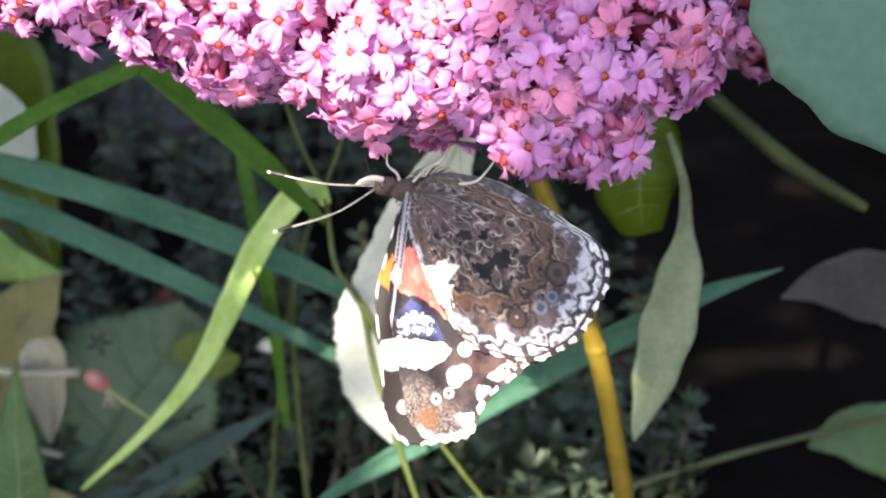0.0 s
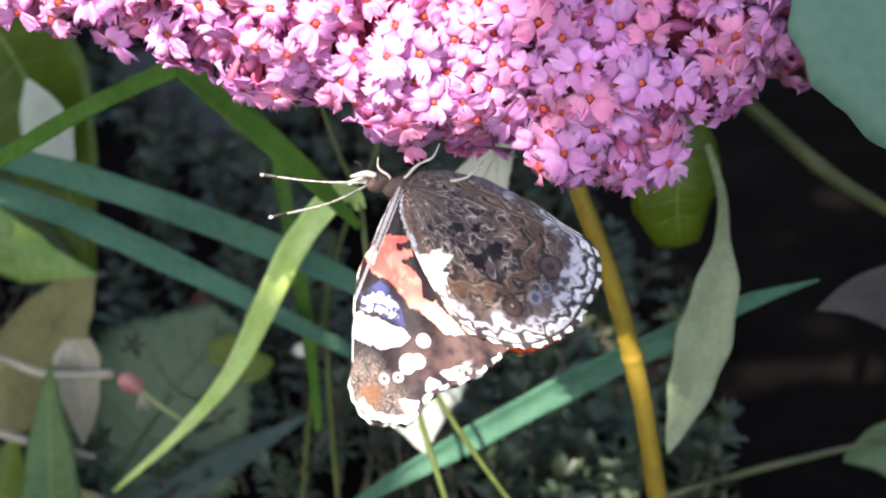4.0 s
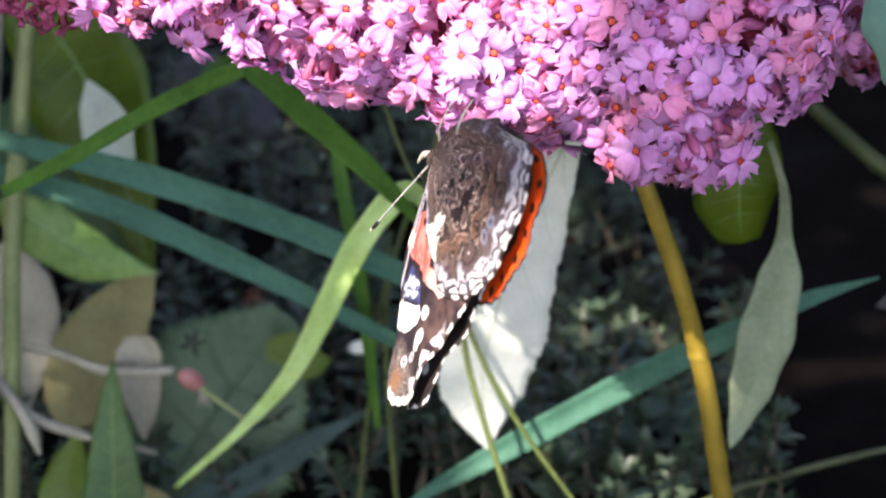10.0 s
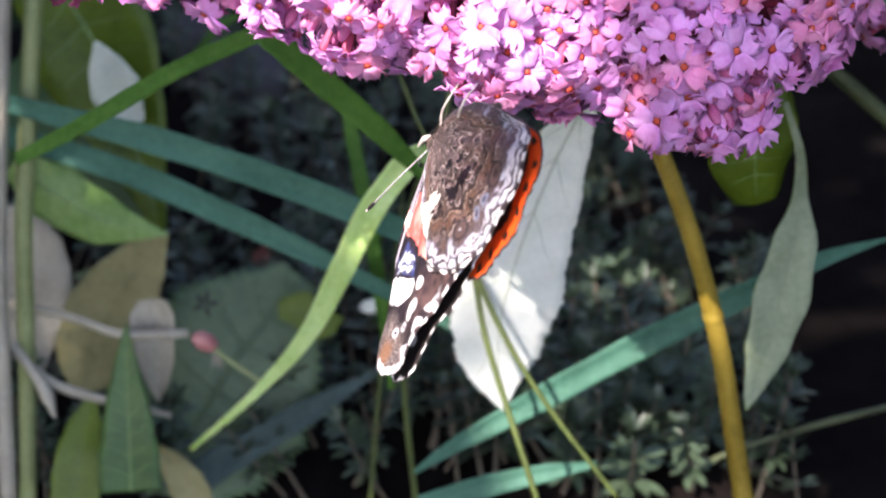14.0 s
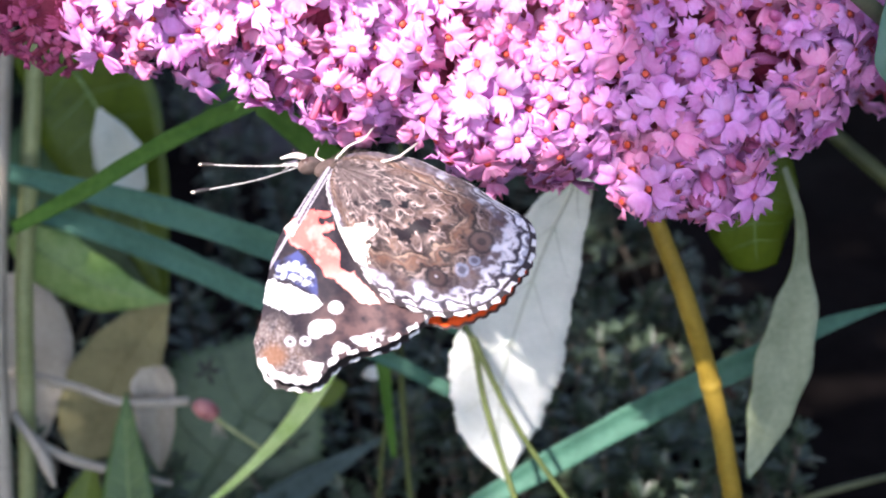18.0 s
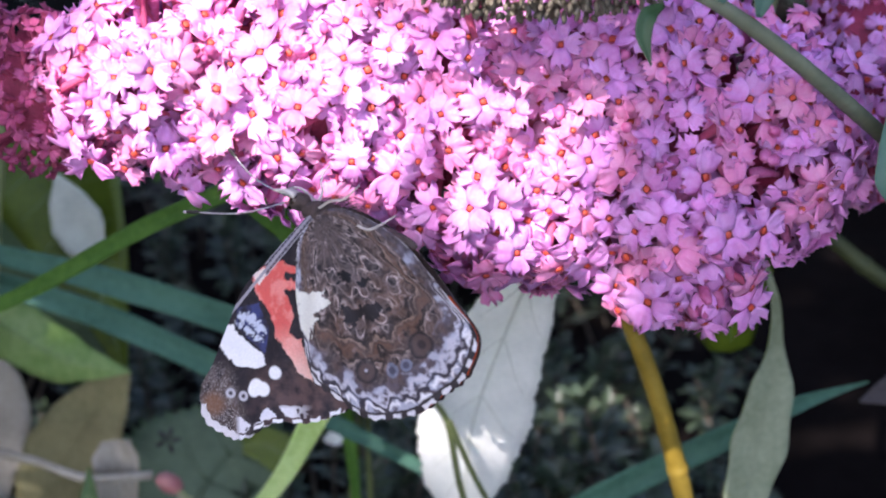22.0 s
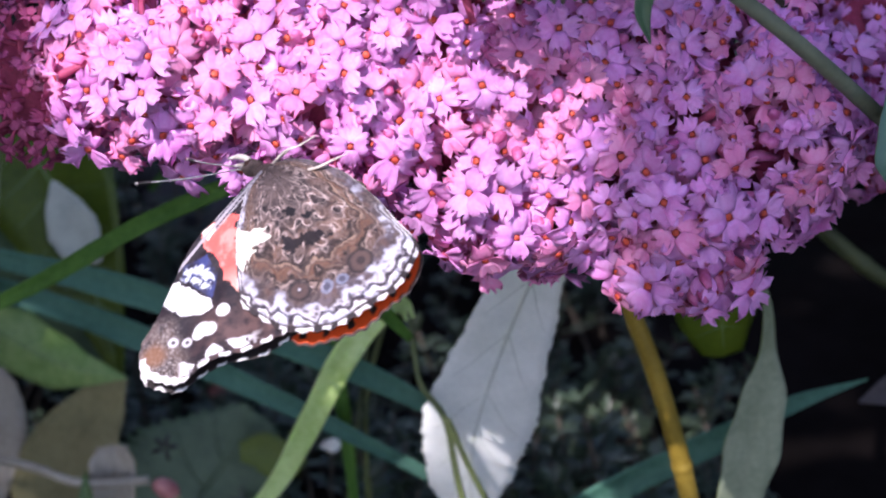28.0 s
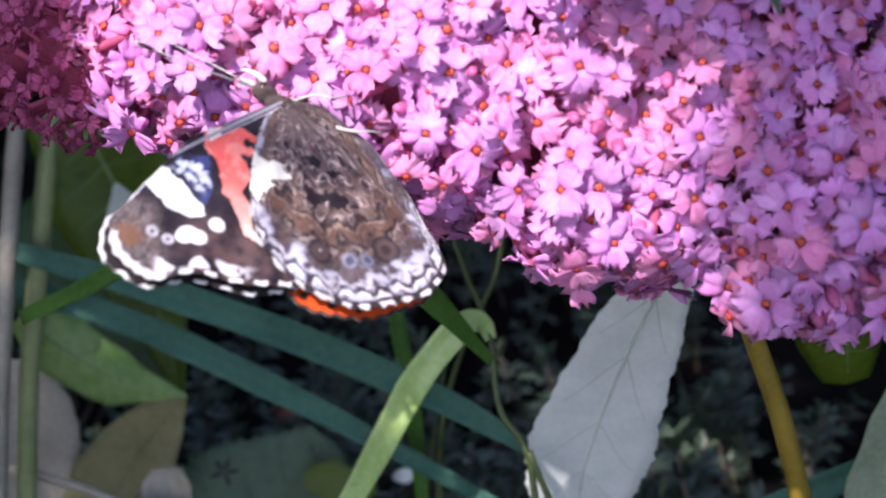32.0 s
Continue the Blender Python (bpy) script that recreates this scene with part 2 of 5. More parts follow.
def grid_solid(points, thick):
    """A closed thin body from a grid of points (rows, columns, 3): slot 0 is the face side, slot 1 the back and rim."""
    g = np.asarray(points, float)
    r, c, _ = g.shape
    nrm = unit(np.cross(np.gradient(g, axis=1), np.gradient(g, axis=0)))
    front, back = (g + nrm * thick / 2).reshape(-1, 3), (g - nrm * thick / 2).reshape(-1, 3)
    ids = np.arange(r * c).reshape(r, c)
    q = np.stack([ids[:-1, :-1], ids[:-1, 1:], ids[1:, 1:], ids[1:, :-1]], -1).reshape(-1, 4)
    n = r * c
    faces = [tuple(f[::-1]) for f in q] + [tuple(f + n) for f in q]
    slots = [0] * len(q) + [1] * len(q)
    rim = list(ids[0, :]) + list(ids[1:, -1]) + list(ids[-1, ::-1][1:]) + list(ids[::-1, 0][1:-1])
    for a, b in zip(rim, rim[1:] + rim[:1]):
        faces.append((a, b, b + n, a + n))
        slots.append(1)
    return np.vstack([front, back]), faces, slots


def tube(points, radii, count=24, sides=8, close=True):
    """Verts and faces of a tapered round stem along a smooth line."""
    c = spline(points, count) if len(points) > 2 else np.linspace(points[0], points[-1], count)
    rad = np.interp(np.linspace(0, 1, count), np.linspace(0, 1, len(radii)), radii)
    tan = unit(np.gradient(c, axis=0))
    ref = np.array([0.31, -0.52, 0.79])
    u = unit(np.cross(tan, ref))
    v = np.cross(tan, u)
    ang = np.linspace(0, 2 * np.pi, sides, endpoint=False)
    ring = c[:, None] + rad[:, None, None] * (np.cos(ang)[None, :, None] * u[:, None] + np.sin(ang)[None, :, None] * v[:, None])
    ids = np.arange(count * sides).reshape(count, sides)
    nx = np.roll(ids, -1, axis=1)
    faces = [tuple(f) for f in np.stack([ids[:-1], nx[:-1], nx[1:], ids[1:]], -1).reshape(-1, 4)]
    if close:
        faces += [tuple(ids[0][::-1]), tuple(ids[-1])]
    return ring.reshape(-1, 3), faces


def joined(pieces):
    verts, faces, n = [], [], 0
    for v, f in pieces:
        verts.append(np.asarray(v))
        faces += [tuple(i + n for i in q) for q in f]
        n += len(v)
    return np.vstack(verts), faces


def tube_mesh(name, points, radii, count=24, sides=8):
    return mesh_of(name, *tube(points, radii, count, sides))


def ball(centre, radii, seg=14, rings=9, axis=None):
    """Verts and faces of a rounded body; axis turns its x radius along a direction."""
    out = []
    for i in range(rings + 1):
        th = np.pi * i / rings
        for j in range(seg):
            ph = 2 * np.pi * j / seg
            out.append((np.cos(th), np.sin(th) * np.cos(ph), np.sin(th) * np.sin(ph)))
    v = np.array(out) * np.asarray(radii)
    if axis is not None:
        x = unit(axis)
        y = unit(np.cross([0.1, 0.2, 1.0], x))
        v = v @ np.stack([x, y, np.cross(x, y)])
    ids = np.arange((rings + 1) * seg).reshape(rings + 1, seg)
    nx = np.roll(ids, -1, axis=1)
    f = [tuple(q) for q in np.stack([ids[:-1], ids[1:], nx[1:], nx[:-1]], -1).reshape(-1, 4)]
    return v + np.asarray(centre), f


TO_CAM = np.array((0.0, -0.92, 0.39))


def thing(name, label, category, group="", kind=""):
    ob = new(name)
    ob.empty_display_size = 0.01
    return tagged(ob, label, category, group, kind)


# ---- ground ----
def build_ground():
    n = 90
    xs = np.linspace(-1, 1, n)
    xs = np.sign(xs) * (np.abs(xs) * 0.6 + np.abs(xs) ** 9 * 60)
    pts = np.zeros((n, n, 3))
    pts[..., 0], pts[..., 1] = xs[None, :], xs[:, None] + 0.5
    for i in range(n):
        for j in range(n):
            x, y = pts[i, j, :2]
            pts[i, j, 2] = 0.012 * noise.noise((x * 9, y * 9, 0)) + 0.005 * noise.noise((x * 40, y * 40, 3))
    ids = np.arange(n * n).reshape(n, n)
    q = np.stack([ids[:-1, :-1], ids[:-1, 1:], ids[1:, 1:], ids[1:, :-1]], -1).reshape(-1, 4)
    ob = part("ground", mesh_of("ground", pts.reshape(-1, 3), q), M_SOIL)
    tagged(ob, "crumbly garden soil under the plants, darkened for shade", "ground", kind="structure")


build_ground()


# ---- leaves, blades and stems ----
def leaf_body(centre, widths, face=TO_CAM, fold=0.25, wave=0.0, teeth=0.0, tooth_count=26, rows=44, cols=9, seed=0, thick=0.0003, twist=(0, 0), curl=0.0):
    """A grid over a leaf: a smooth midline, a width profile, a fold along the midrib, wavy and toothed edges."""
    c = spline(centre, rows)
    s = np.linspace(0, 1, rows)
    w = np.interp(s, np.linspace(0, 1, len(widths)), widths)
    k = np.array([0.25, 0.5, 0.25])
    w[1:-1] = np.convolve(w, k, "same")[1:-1]
    tan = unit(np.gradient(c, axis=0))
    side = unit(np.cross(tan, np.asarray(face, float)))
    up = np.cross(side, tan)
    ang = np.radians(np.linspace(twist[0], twist[1], rows))[:, None]
    side, up = side * np.cos(ang) + up * np.sin(ang), up * np.cos(ang) - side * np.sin(ang)
    u = np.linspace(-1, 1, cols)
    tooth = 1 + teeth * (2 * np.abs((s * tooth_count) % 1 - 0.5) - 0.5)
    wob = np.array([1 + 0.06 * noise.noise((seed * 3.1, i * 0.25, 0)) for i in range(rows)])
    g = np.zeros((rows, cols, 3))
    for j, a in enumerate(u):
        edge = tooth if abs(a) > 0.99 else 1
        half = w * wob * edge * a
        lift = fold * np.abs(half) + wave * np.mean(w) * a * a * np.sin(s * 17 + seed + 2 * a) + curl * half * half / (np.max(w) + 1e-9)
        g[:, j] = c + side * half[:, None] + up * lift[:, None]
    return g, c, side, up, w


def leaf(name, label, centre, widths, top, under, vein=None, group="leaves", **how):
    """One leaf as a thing: lamina, midrib and side veins."""
    ob = thing(name, label, "leaf", group)
    thick = how.get("thick", 0.0003)
    rows_along = how.get("rows", 44)
    g, c, side, up, w = leaf_body(centre, widths, **how)
    v, f, sl = grid_solid(g, thick)
    part("lamina", mesh_of("lamina", v, f, sl), [top, under], ob)
    if vein is not None:
        r = max(0.00022, float(np.max(w)) * 0.035)
        lift = up * thick * 0.9
        part("midrib", tube_mesh("midrib", (c + lift)[:: max(4, rows_along // 11)], [r, r * 0.8, r * 0.3], 30, 6), vein, ob)
        rows, cols, _ = g.shape
        step = max(5, rows // 9)
        for i in range(4, rows - 6, step):
            for sgn in (-1, 1):
                mid = cols // 2
                line = []
                for k in range(0, mid + 1):
                    ii = min(rows - 1, i + int(k * 1.3 * rows / 44))
                    line.append(g[ii, mid + sgn * k] + up[ii] * thick * 0.75)
                line = np.array(line[: max(3, mid)])
                part("side_vein", tube_mesh("side_vein", line, [r * 0.45, r * 0.15], 8, 4), vein, ob)
    return ob


def blade(name, label, centre, widths, mat, face=TO_CAM, fold=0.35, rows=60, group="grass blades", twist=(0, 0), seed=0, keel=True, thick=0.00025):
    """One grass blade: a long folded ribbon with a keel."""
    ob = thing(name, label, "grass blade", group)
    g, c, side, up, w = leaf_body(centre, widths, face, fold, 0.04, 0, rows=rows, cols=7, seed=seed, thick=thick, twist=twist)
    v, f, sl = grid_solid(g, thick)
    part("ribbon", mesh_of("ribbon", v, f, sl), [mat, mat], ob)
    if keel:
        r = float(np.max(w)) * 0.07
        part("keel", tube_mesh("keel", (c - up * thick * 0.8)[::5], [r, r * 0.8, r * 0.2], 40, 6), mat, ob)
    return ob


def stem(name, label, points, radii, mat, nodes=(), category="stem", group="stems", sides=10):
    """One stalk with swollen joints."""
    ob = thing(name, label, category, group)
    part("stalk", tube_mesh("stalk", points, radii, 48, sides), mat, ob)
    c = spline(points, 100)
    for s in nodes:
        i = int(s * 99)
        r = np.interp(s, np.linspace(0, 1, len(radii)), radii)
        part("joint", mesh_of("joint", *ball(c[i], (r * 1.5, r * 1.12, r * 1.12), 10, 7, c[min(99, i + 1)] - c[max(0, i - 1)])), mat, ob)
    return ob


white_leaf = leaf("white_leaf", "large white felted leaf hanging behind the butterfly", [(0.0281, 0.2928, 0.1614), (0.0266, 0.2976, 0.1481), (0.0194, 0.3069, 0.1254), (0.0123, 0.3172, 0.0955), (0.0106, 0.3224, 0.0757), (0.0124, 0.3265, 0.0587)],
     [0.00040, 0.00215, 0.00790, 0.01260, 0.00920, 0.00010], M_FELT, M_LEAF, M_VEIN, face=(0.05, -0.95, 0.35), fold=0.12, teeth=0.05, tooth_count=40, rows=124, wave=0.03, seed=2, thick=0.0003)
curled_leaf = leaf("curled_leaf", "yellow green leaf curling over on itself", [(0.0639, 0.3140, 0.1458), (0.0629, 0.3110, 0.1384), (0.0621, 0.3090, 0.1299), (0.0638, 0.3110, 0.1180)],
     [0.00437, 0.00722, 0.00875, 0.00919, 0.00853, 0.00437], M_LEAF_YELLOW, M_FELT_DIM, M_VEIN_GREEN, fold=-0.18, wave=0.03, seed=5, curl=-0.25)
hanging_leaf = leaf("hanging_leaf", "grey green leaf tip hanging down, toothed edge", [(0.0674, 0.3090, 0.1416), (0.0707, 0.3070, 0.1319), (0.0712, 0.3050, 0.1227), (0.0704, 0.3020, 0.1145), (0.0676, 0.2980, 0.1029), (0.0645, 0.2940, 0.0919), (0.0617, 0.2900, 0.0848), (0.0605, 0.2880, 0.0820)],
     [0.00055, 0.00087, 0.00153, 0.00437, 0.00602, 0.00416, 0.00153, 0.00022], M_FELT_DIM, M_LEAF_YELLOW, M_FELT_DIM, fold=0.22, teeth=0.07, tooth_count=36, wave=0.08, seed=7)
leaf("teal_leaf", "broad smooth teal green leaf", [(0.0652, 0.2291, 0.2040), (0.0727, 0.2259, 0.1950), (0.0814, 0.2231, 0.1845), (0.0932, 0.2199, 0.1659)],
     [0.00171, 0.01282, 0.01521, 0.01282, 0.00017], M_LEAF_TEAL, M_FELT_DIM, None, fold=0.08, teeth=0.02, tooth_count=50, seed=3)
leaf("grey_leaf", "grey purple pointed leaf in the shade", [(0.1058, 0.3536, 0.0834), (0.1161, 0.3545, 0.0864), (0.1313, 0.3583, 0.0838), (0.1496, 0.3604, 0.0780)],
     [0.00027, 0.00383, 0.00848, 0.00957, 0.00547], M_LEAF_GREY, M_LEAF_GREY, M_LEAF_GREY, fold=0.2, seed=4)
leaf("upright_leaf", "tall yellow green leaf in sun and shade", [(-0.1176, 0.4538, 0.1313), (-0.1021, 0.4407, 0.1154), (-0.0891, 0.4206, 0.0959), (-0.0774, 0.4015, 0.0670)],
     [0.00943, 0.01651, 0.01729, 0.00943, 0.00047], M_LEAF_YELLOW, M_LEAF, M_VEIN_GREEN, fold=0.2, teeth=0.04, tooth_count=40, wave=0.08, seed=6)
leaf("back_leaf", "dark green leaf behind the stems", [(-0.1266, 0.4511, 0.1018), (-0.1139, 0.4408, 0.0917), (-0.0999, 0.4272, 0.0745), (-0.0846, 0.4131, 0.0564)],
     [0.00643, 0.01928, 0.01928, 0.00048], M_LEAF_DARK, M_LEAF_DARK, None, fold=0.15, seed=16)
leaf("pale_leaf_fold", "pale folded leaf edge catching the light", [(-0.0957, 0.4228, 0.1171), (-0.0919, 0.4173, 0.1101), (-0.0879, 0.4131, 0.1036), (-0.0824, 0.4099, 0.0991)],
     [0.00062, 0.00492, 0.00692, 0.00615, 0.00092], M_FELT_SHADED, M_FELT_DIM, None, fold=0.1, teeth=0.1, tooth_count=16, seed=8)
leaf("folded_leaf", "light green folded leaf with brown spots", [(-0.1099, 0.3783, 0.0998), (-0.1011, 0.3799, 0.0914), (-0.0892, 0.3813, 0.0829), (-0.0732, 0.3842, 0.0774)],
     [0.00359, 0.00789, 0.00689, 0.00014], M_LEAF_BRIGHT, M_FELT_DIM, M_VEIN_GREEN, fold=-0.3, wave=0.05, seed=9)
leaf("tan_leaf", "broad dry grey tan leaf underside", [(-0.1257, 0.4028, 0.0765), (-0.1178, 0.3974, 0.0673), (-0.1133, 0.3902, 0.0521), (-0.1125, 0.3812, 0.0328)],
     [0.00150, 0.01053, 0.01353, 0.01263, 0.00677, 0.00045], M_STEM_TAN, M_LEAF_TAN, M_STEM_TAN, fold=0.1, wave=0.06, seed=10)
leaf("tan_leaf", "olive tan leaf turning down at its tip", [(-0.0747, 0.3893, 0.0752), (-0.0830, 0.3880, 0.0651), (-0.0909, 0.3850, 0.0531), (-0.0976, 0.3820, 0.0393), (-0.1012, 0.3800, 0.0326)],
     [0.00060, 0.00662, 0.00992, 0.01173, 0.01053, 0.00662, 0.00090], M_LEAF_TAN, M_LEAF_TAN, M_LEAF_TAN, fold=0.1, wave=0.04, seed=20)
broad_leaf = leaf("broad_leaf", "broad dark green toothed leaf with small holes", [(-0.0844, 0.3757, 0.0001), (-0.0708, 0.3875, 0.0183), (-0.0586, 0.3972, 0.0344), (-0.0417, 0.4109, 0.0521)],
     [0.00943, 0.02515, 0.02908, 0.02358, 0.00629], M_LEAF_DULL, M_LEAF_DARK, M_LEAF_DULL, fold=0.08, teeth=0.16, tooth_count=30, rows=92, wave=0.03, seed=11)
leaf("yellowing_leaf", "small yellowing leaf beside the dark leaf", [(-0.0468, 0.3953, 0.0495), (-0.0406, 0.3953, 0.0495), (-0.0344, 0.3940, 0.0467), (-0.0291, 0.3952, 0.0469)],
     [0.00246, 0.00523, 0.00523, 0.00046], M_LEAF_YELLOW, M_LEAF, None, fold=0.2, teeth=0.08, seed=12)
leaf("lance_leaf", "narrow green leaf standing upright", [(-0.0784, 0.3350, 0.0308), (-0.0793, 0.3430, 0.0420), (-0.0802, 0.3500, 0.0540), (-0.0806, 0.3570, 0.0656)],
     [0.00766, 0.00738, 0.00547, 0.00301, 0.00027], M_LEAF, M_LEAF_DARK, M_VEIN_GREEN, fold=0.2, seed=13)
leaf("withered_leaf", "pale withered leaf with a curled rim, hanging from a thin stalk", [(-0.0755, 0.3680, 0.0672), (-0.0751, 0.3660, 0.0606), (-0.0749, 0.3640, 0.0511), (-0.0749, 0.3620, 0.0402)],
     [0.00355, 0.00574, 0.00547, 0.00492, 0.00328, 0.00027], M_STEM_TAN, M_LEAF_TAN, M_STEM_TAN, fold=0.55, wave=0.10, seed=14, curl=0.12)
leaf("dead_leaf", "red brown dead leaf lying on the soil", [(-0.0690, 0.5167, 0.0066), (-0.0611, 0.5171, 0.0076), (-0.0532, 0.5162, 0.0058), (-0.0452, 0.5141, 0.0013)],
     [0.00159, 0.00515, 0.00555, 0.00079], M_LEAF_RED, M_LEAF_RED, None, fold=0.3, wave=0.2, seed=15)
leaf("low_leaf", "yellow green leaf low beside the pale stem", [(-0.0932, 0.3380, 0.0256), (-0.0918, 0.3427, 0.0357), (-0.0908, 0.3480, 0.0423), (-0.0891, 0.3533, 0.0489)],
     [0.00617, 0.00645, 0.00420, 0.00028], M_LEAF_YELLOW, M_LEAF, None, fold=0.25, seed=17)
leaf("low_leaf", "pale leaf lying low in the shade", [(-0.0770, 0.3610, 0.0276), (-0.0726, 0.3591, 0.0236), (-0.0682, 0.3566, 0.0183), (-0.0652, 0.3541, 0.0130)],
     [0.00059, 0.00353, 0.00500, 0.00441], M_LEAF_TAN, M_LEAF_TAN, None, fold=0.25, seed=18)
leaf("shade_leaf", "dark leaf low in the shade", [(0.1274, 0.3890, 0.0207), (0.1385, 0.3898, 0.0237), (0.1510, 0.3887, 0.0224), (0.1636, 0.3869, 0.0196)],
     [0.00063, 0.00786, 0.01101, 0.00786], M_LEAF_DARK, M_LEAF_DARK, M_LEAF_DARK, fold=0.2, seed=19)

for turn in (10, 75, 130, 200, 290):
    way = np.array((math.cos(radians(turn)), 0.35 * math.sin(radians(turn)), 0.9 * math.sin(radians(turn))))
    part("insect_hole", mesh_of("insect_hole", *ball(np.array((-0.0660, 0.3905, 0.0537)) + way * 0.0021, (0.0017, 0.0006, 0.0006), 8, 5, way)), M_DARK, broad_leaf, "dark chewed hole")

# small leaves whose white colour stands in for sun glints on the ground
for spot, tip in (((-0.0258, 0.4132, 0.0406), (-0.0199, 0.4117, 0.0422)), ((-0.0487, 0.4119, 0.0376), (-0.0429, 0.4104, 0.0393)), ((-0.0536, 0.4900, 0.0157), (-0.0438, 0.4877, 0.0156))):
    a, b = np.array(spot), np.array(tip)
    leaf("fallen_leaf", "small fallen leaf, white with the sun's glint in its colour", [a, a * 0.66 + b * 0.34 + (0, -0.001, 0.0008), a * 0.3 + b * 0.7 + (0, -0.001, 0.0008), b], [0.0004, 0.0018, 0.002, 0.0003], M_FELT, M_FELT_DIM, None, group="fallen leaves", fold=0.2)

blade("arched_blade", "green grass blade folded over in an arch", [(-0.0907, 0.3139, 0.1275), (-0.0751, 0.3104, 0.1366), (-0.0565, 0.3070, 0.1485), (-0.0399, 0.3033, 0.1573), (-0.0374, 0.3035, 0.1577)],
      [0.00135, 0.00169, 0.00180, 0.00180, 0.00135], M_BLADE)
blade("arched_blade", "green grass blade sloping down from its fold", [(-0.0388, 0.3035, 0.1577), (-0.0355, 0.3032, 0.1571), (-0.0259, 0.3045, 0.1482), (-0.0138, 0.3064, 0.1358), (-0.0029, 0.3108, 0.1218)],
      [0.00113, 0.00226, 0.00275, 0.00230, 0.00080], M_BLADE)
blade("wild_grass", "narrow upright green grass blade", [(-0.0251, 0.3711, 0.1205), (-0.0233, 0.3658, 0.1094), (-0.0199, 0.3589, 0.0945), (-0.0172, 0.3591, 0.0714), (-0.0150, 0.3583, 0.0461)],
      [0.00150, 0.00178, 0.00191, 0.00164, 0.00082], M_BLADE)
blade("long_blade", "long blue green grass blade", [(-0.1128, 0.3668, 0.1223), (-0.0968, 0.3604, 0.1205), (-0.0719, 0.3531, 0.1170), (-0.0450, 0.3448, 0.1114), (-0.0227, 0.3366, 0.1059), (-0.0067, 0.3308, 0.1008), (0.0130, 0.3244, 0.0919)],
      [0.00187, 0.00227, 0.00320, 0.00325, 0.00312, 0.00253, 0.00101], M_BLADE_BLUE)
blade("long_blade", "long dull blue green grass blade", [(-0.1183, 0.3863, 0.1050), (-0.1014, 0.3802, 0.1039), (-0.0764, 0.3721, 0.0986), (-0.0519, 0.3630, 0.0912), (-0.0295, 0.3540, 0.0840), (-0.0102, 0.3454, 0.0776), (0.0094, 0.3321, 0.0730)],
      [0.00224, 0.00280, 0.00322, 0.00308, 0.00232, 0.00173, 0.00132], M_BLADE_BLUE)
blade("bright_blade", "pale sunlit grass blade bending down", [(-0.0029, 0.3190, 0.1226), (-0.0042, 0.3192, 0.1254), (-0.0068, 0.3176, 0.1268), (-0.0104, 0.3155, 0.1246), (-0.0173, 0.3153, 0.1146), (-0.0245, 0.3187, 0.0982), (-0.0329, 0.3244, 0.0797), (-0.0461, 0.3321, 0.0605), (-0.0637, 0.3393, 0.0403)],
      [0.00108, 0.00167, 0.00227, 0.00275, 0.00291, 0.00274, 0.00208, 0.00120, 0.00055], M_BLADE_SUNLIT)
blade("rising_blade", "long blue green grass blade rising across the stem", [(-0.0088, 0.3257, 0.0424), (0.0005, 0.3265, 0.0491), (0.0176, 0.3262, 0.0604), (0.0427, 0.3233, 0.0781), (0.0666, 0.3204, 0.0932), (0.0807, 0.3196, 0.1012), (0.0962, 0.3198, 0.1066)],
      [0.00053, 0.00173, 0.00289, 0.00320, 0.00278, 0.00185, 0.00012], M_BLADE_BLUE)
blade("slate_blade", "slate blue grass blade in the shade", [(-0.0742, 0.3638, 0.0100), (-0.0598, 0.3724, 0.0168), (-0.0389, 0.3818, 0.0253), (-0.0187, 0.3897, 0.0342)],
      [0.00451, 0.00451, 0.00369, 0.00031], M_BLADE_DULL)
blade("wild_grass", "short blue green grass blade near the soil", [(-0.0076, 0.3290, 0.0308), (0.0075, 0.3309, 0.0349), (0.0225, 0.3322, 0.0379), (0.0351, 0.3331, 0.0399)],
      [0.00246, 0.00273, 0.00219, 0.00068], M_BLADE_BLUE)
blade("wild_grass", "thin dull blade arching behind", [(-0.0771, 0.4707, 0.0970), (-0.0668, 0.4750, 0.1063), (-0.0548, 0.4764, 0.1094), (-0.0395, 0.4742, 0.1048), (-0.0258, 0.4690, 0.0940)],
      [0.00085, 0.00120, 0.00120, 0.00085, 0.00051], M_BLADE)

yellow_plant = stem("yellow_plant", "ochre yellow plant stalk standing behind the flowers", [(0.0334, 0.2882, 0.1563), (0.0403, 0.2886, 0.1384), (0.0475, 0.2898, 0.1198), (0.0549, 0.2925, 0.0949), (0.0603, 0.2939, 0.0696), (0.0645, 0.2923, 0.0474), (0.0672, 0.2899, 0.0281)],
     [0.00164, 0.00197, 0.00218, 0.00215], M_STEM_YELLOW, (0.46,))
stem("pale_plant", "upright pale green stem", [(-0.0995, 0.3887, 0.1575), (-0.1012, 0.3771, 0.1327), (-0.1037, 0.3714, 0.1086), (-0.1058, 0.3665, 0.0865), (-0.1076, 0.3586, 0.0459), (-0.1100, 0.3486, 0.0009)],
     [0.00232, 0.00232, 0.00224, 0.00215], M_STEM_PALE, (0.33,))
stem("dry_plant", "pale tan stem beside the pale green one", [(-0.1048, 0.3788, 0.1600), (-0.1067, 0.3627, 0.1207), (-0.1093, 0.3528, 0.0807), (-0.1097, 0.3381, 0.0255)],
     [0.00213, 0.00200, 0.00219], M_STEM_TAN, (0.5,))
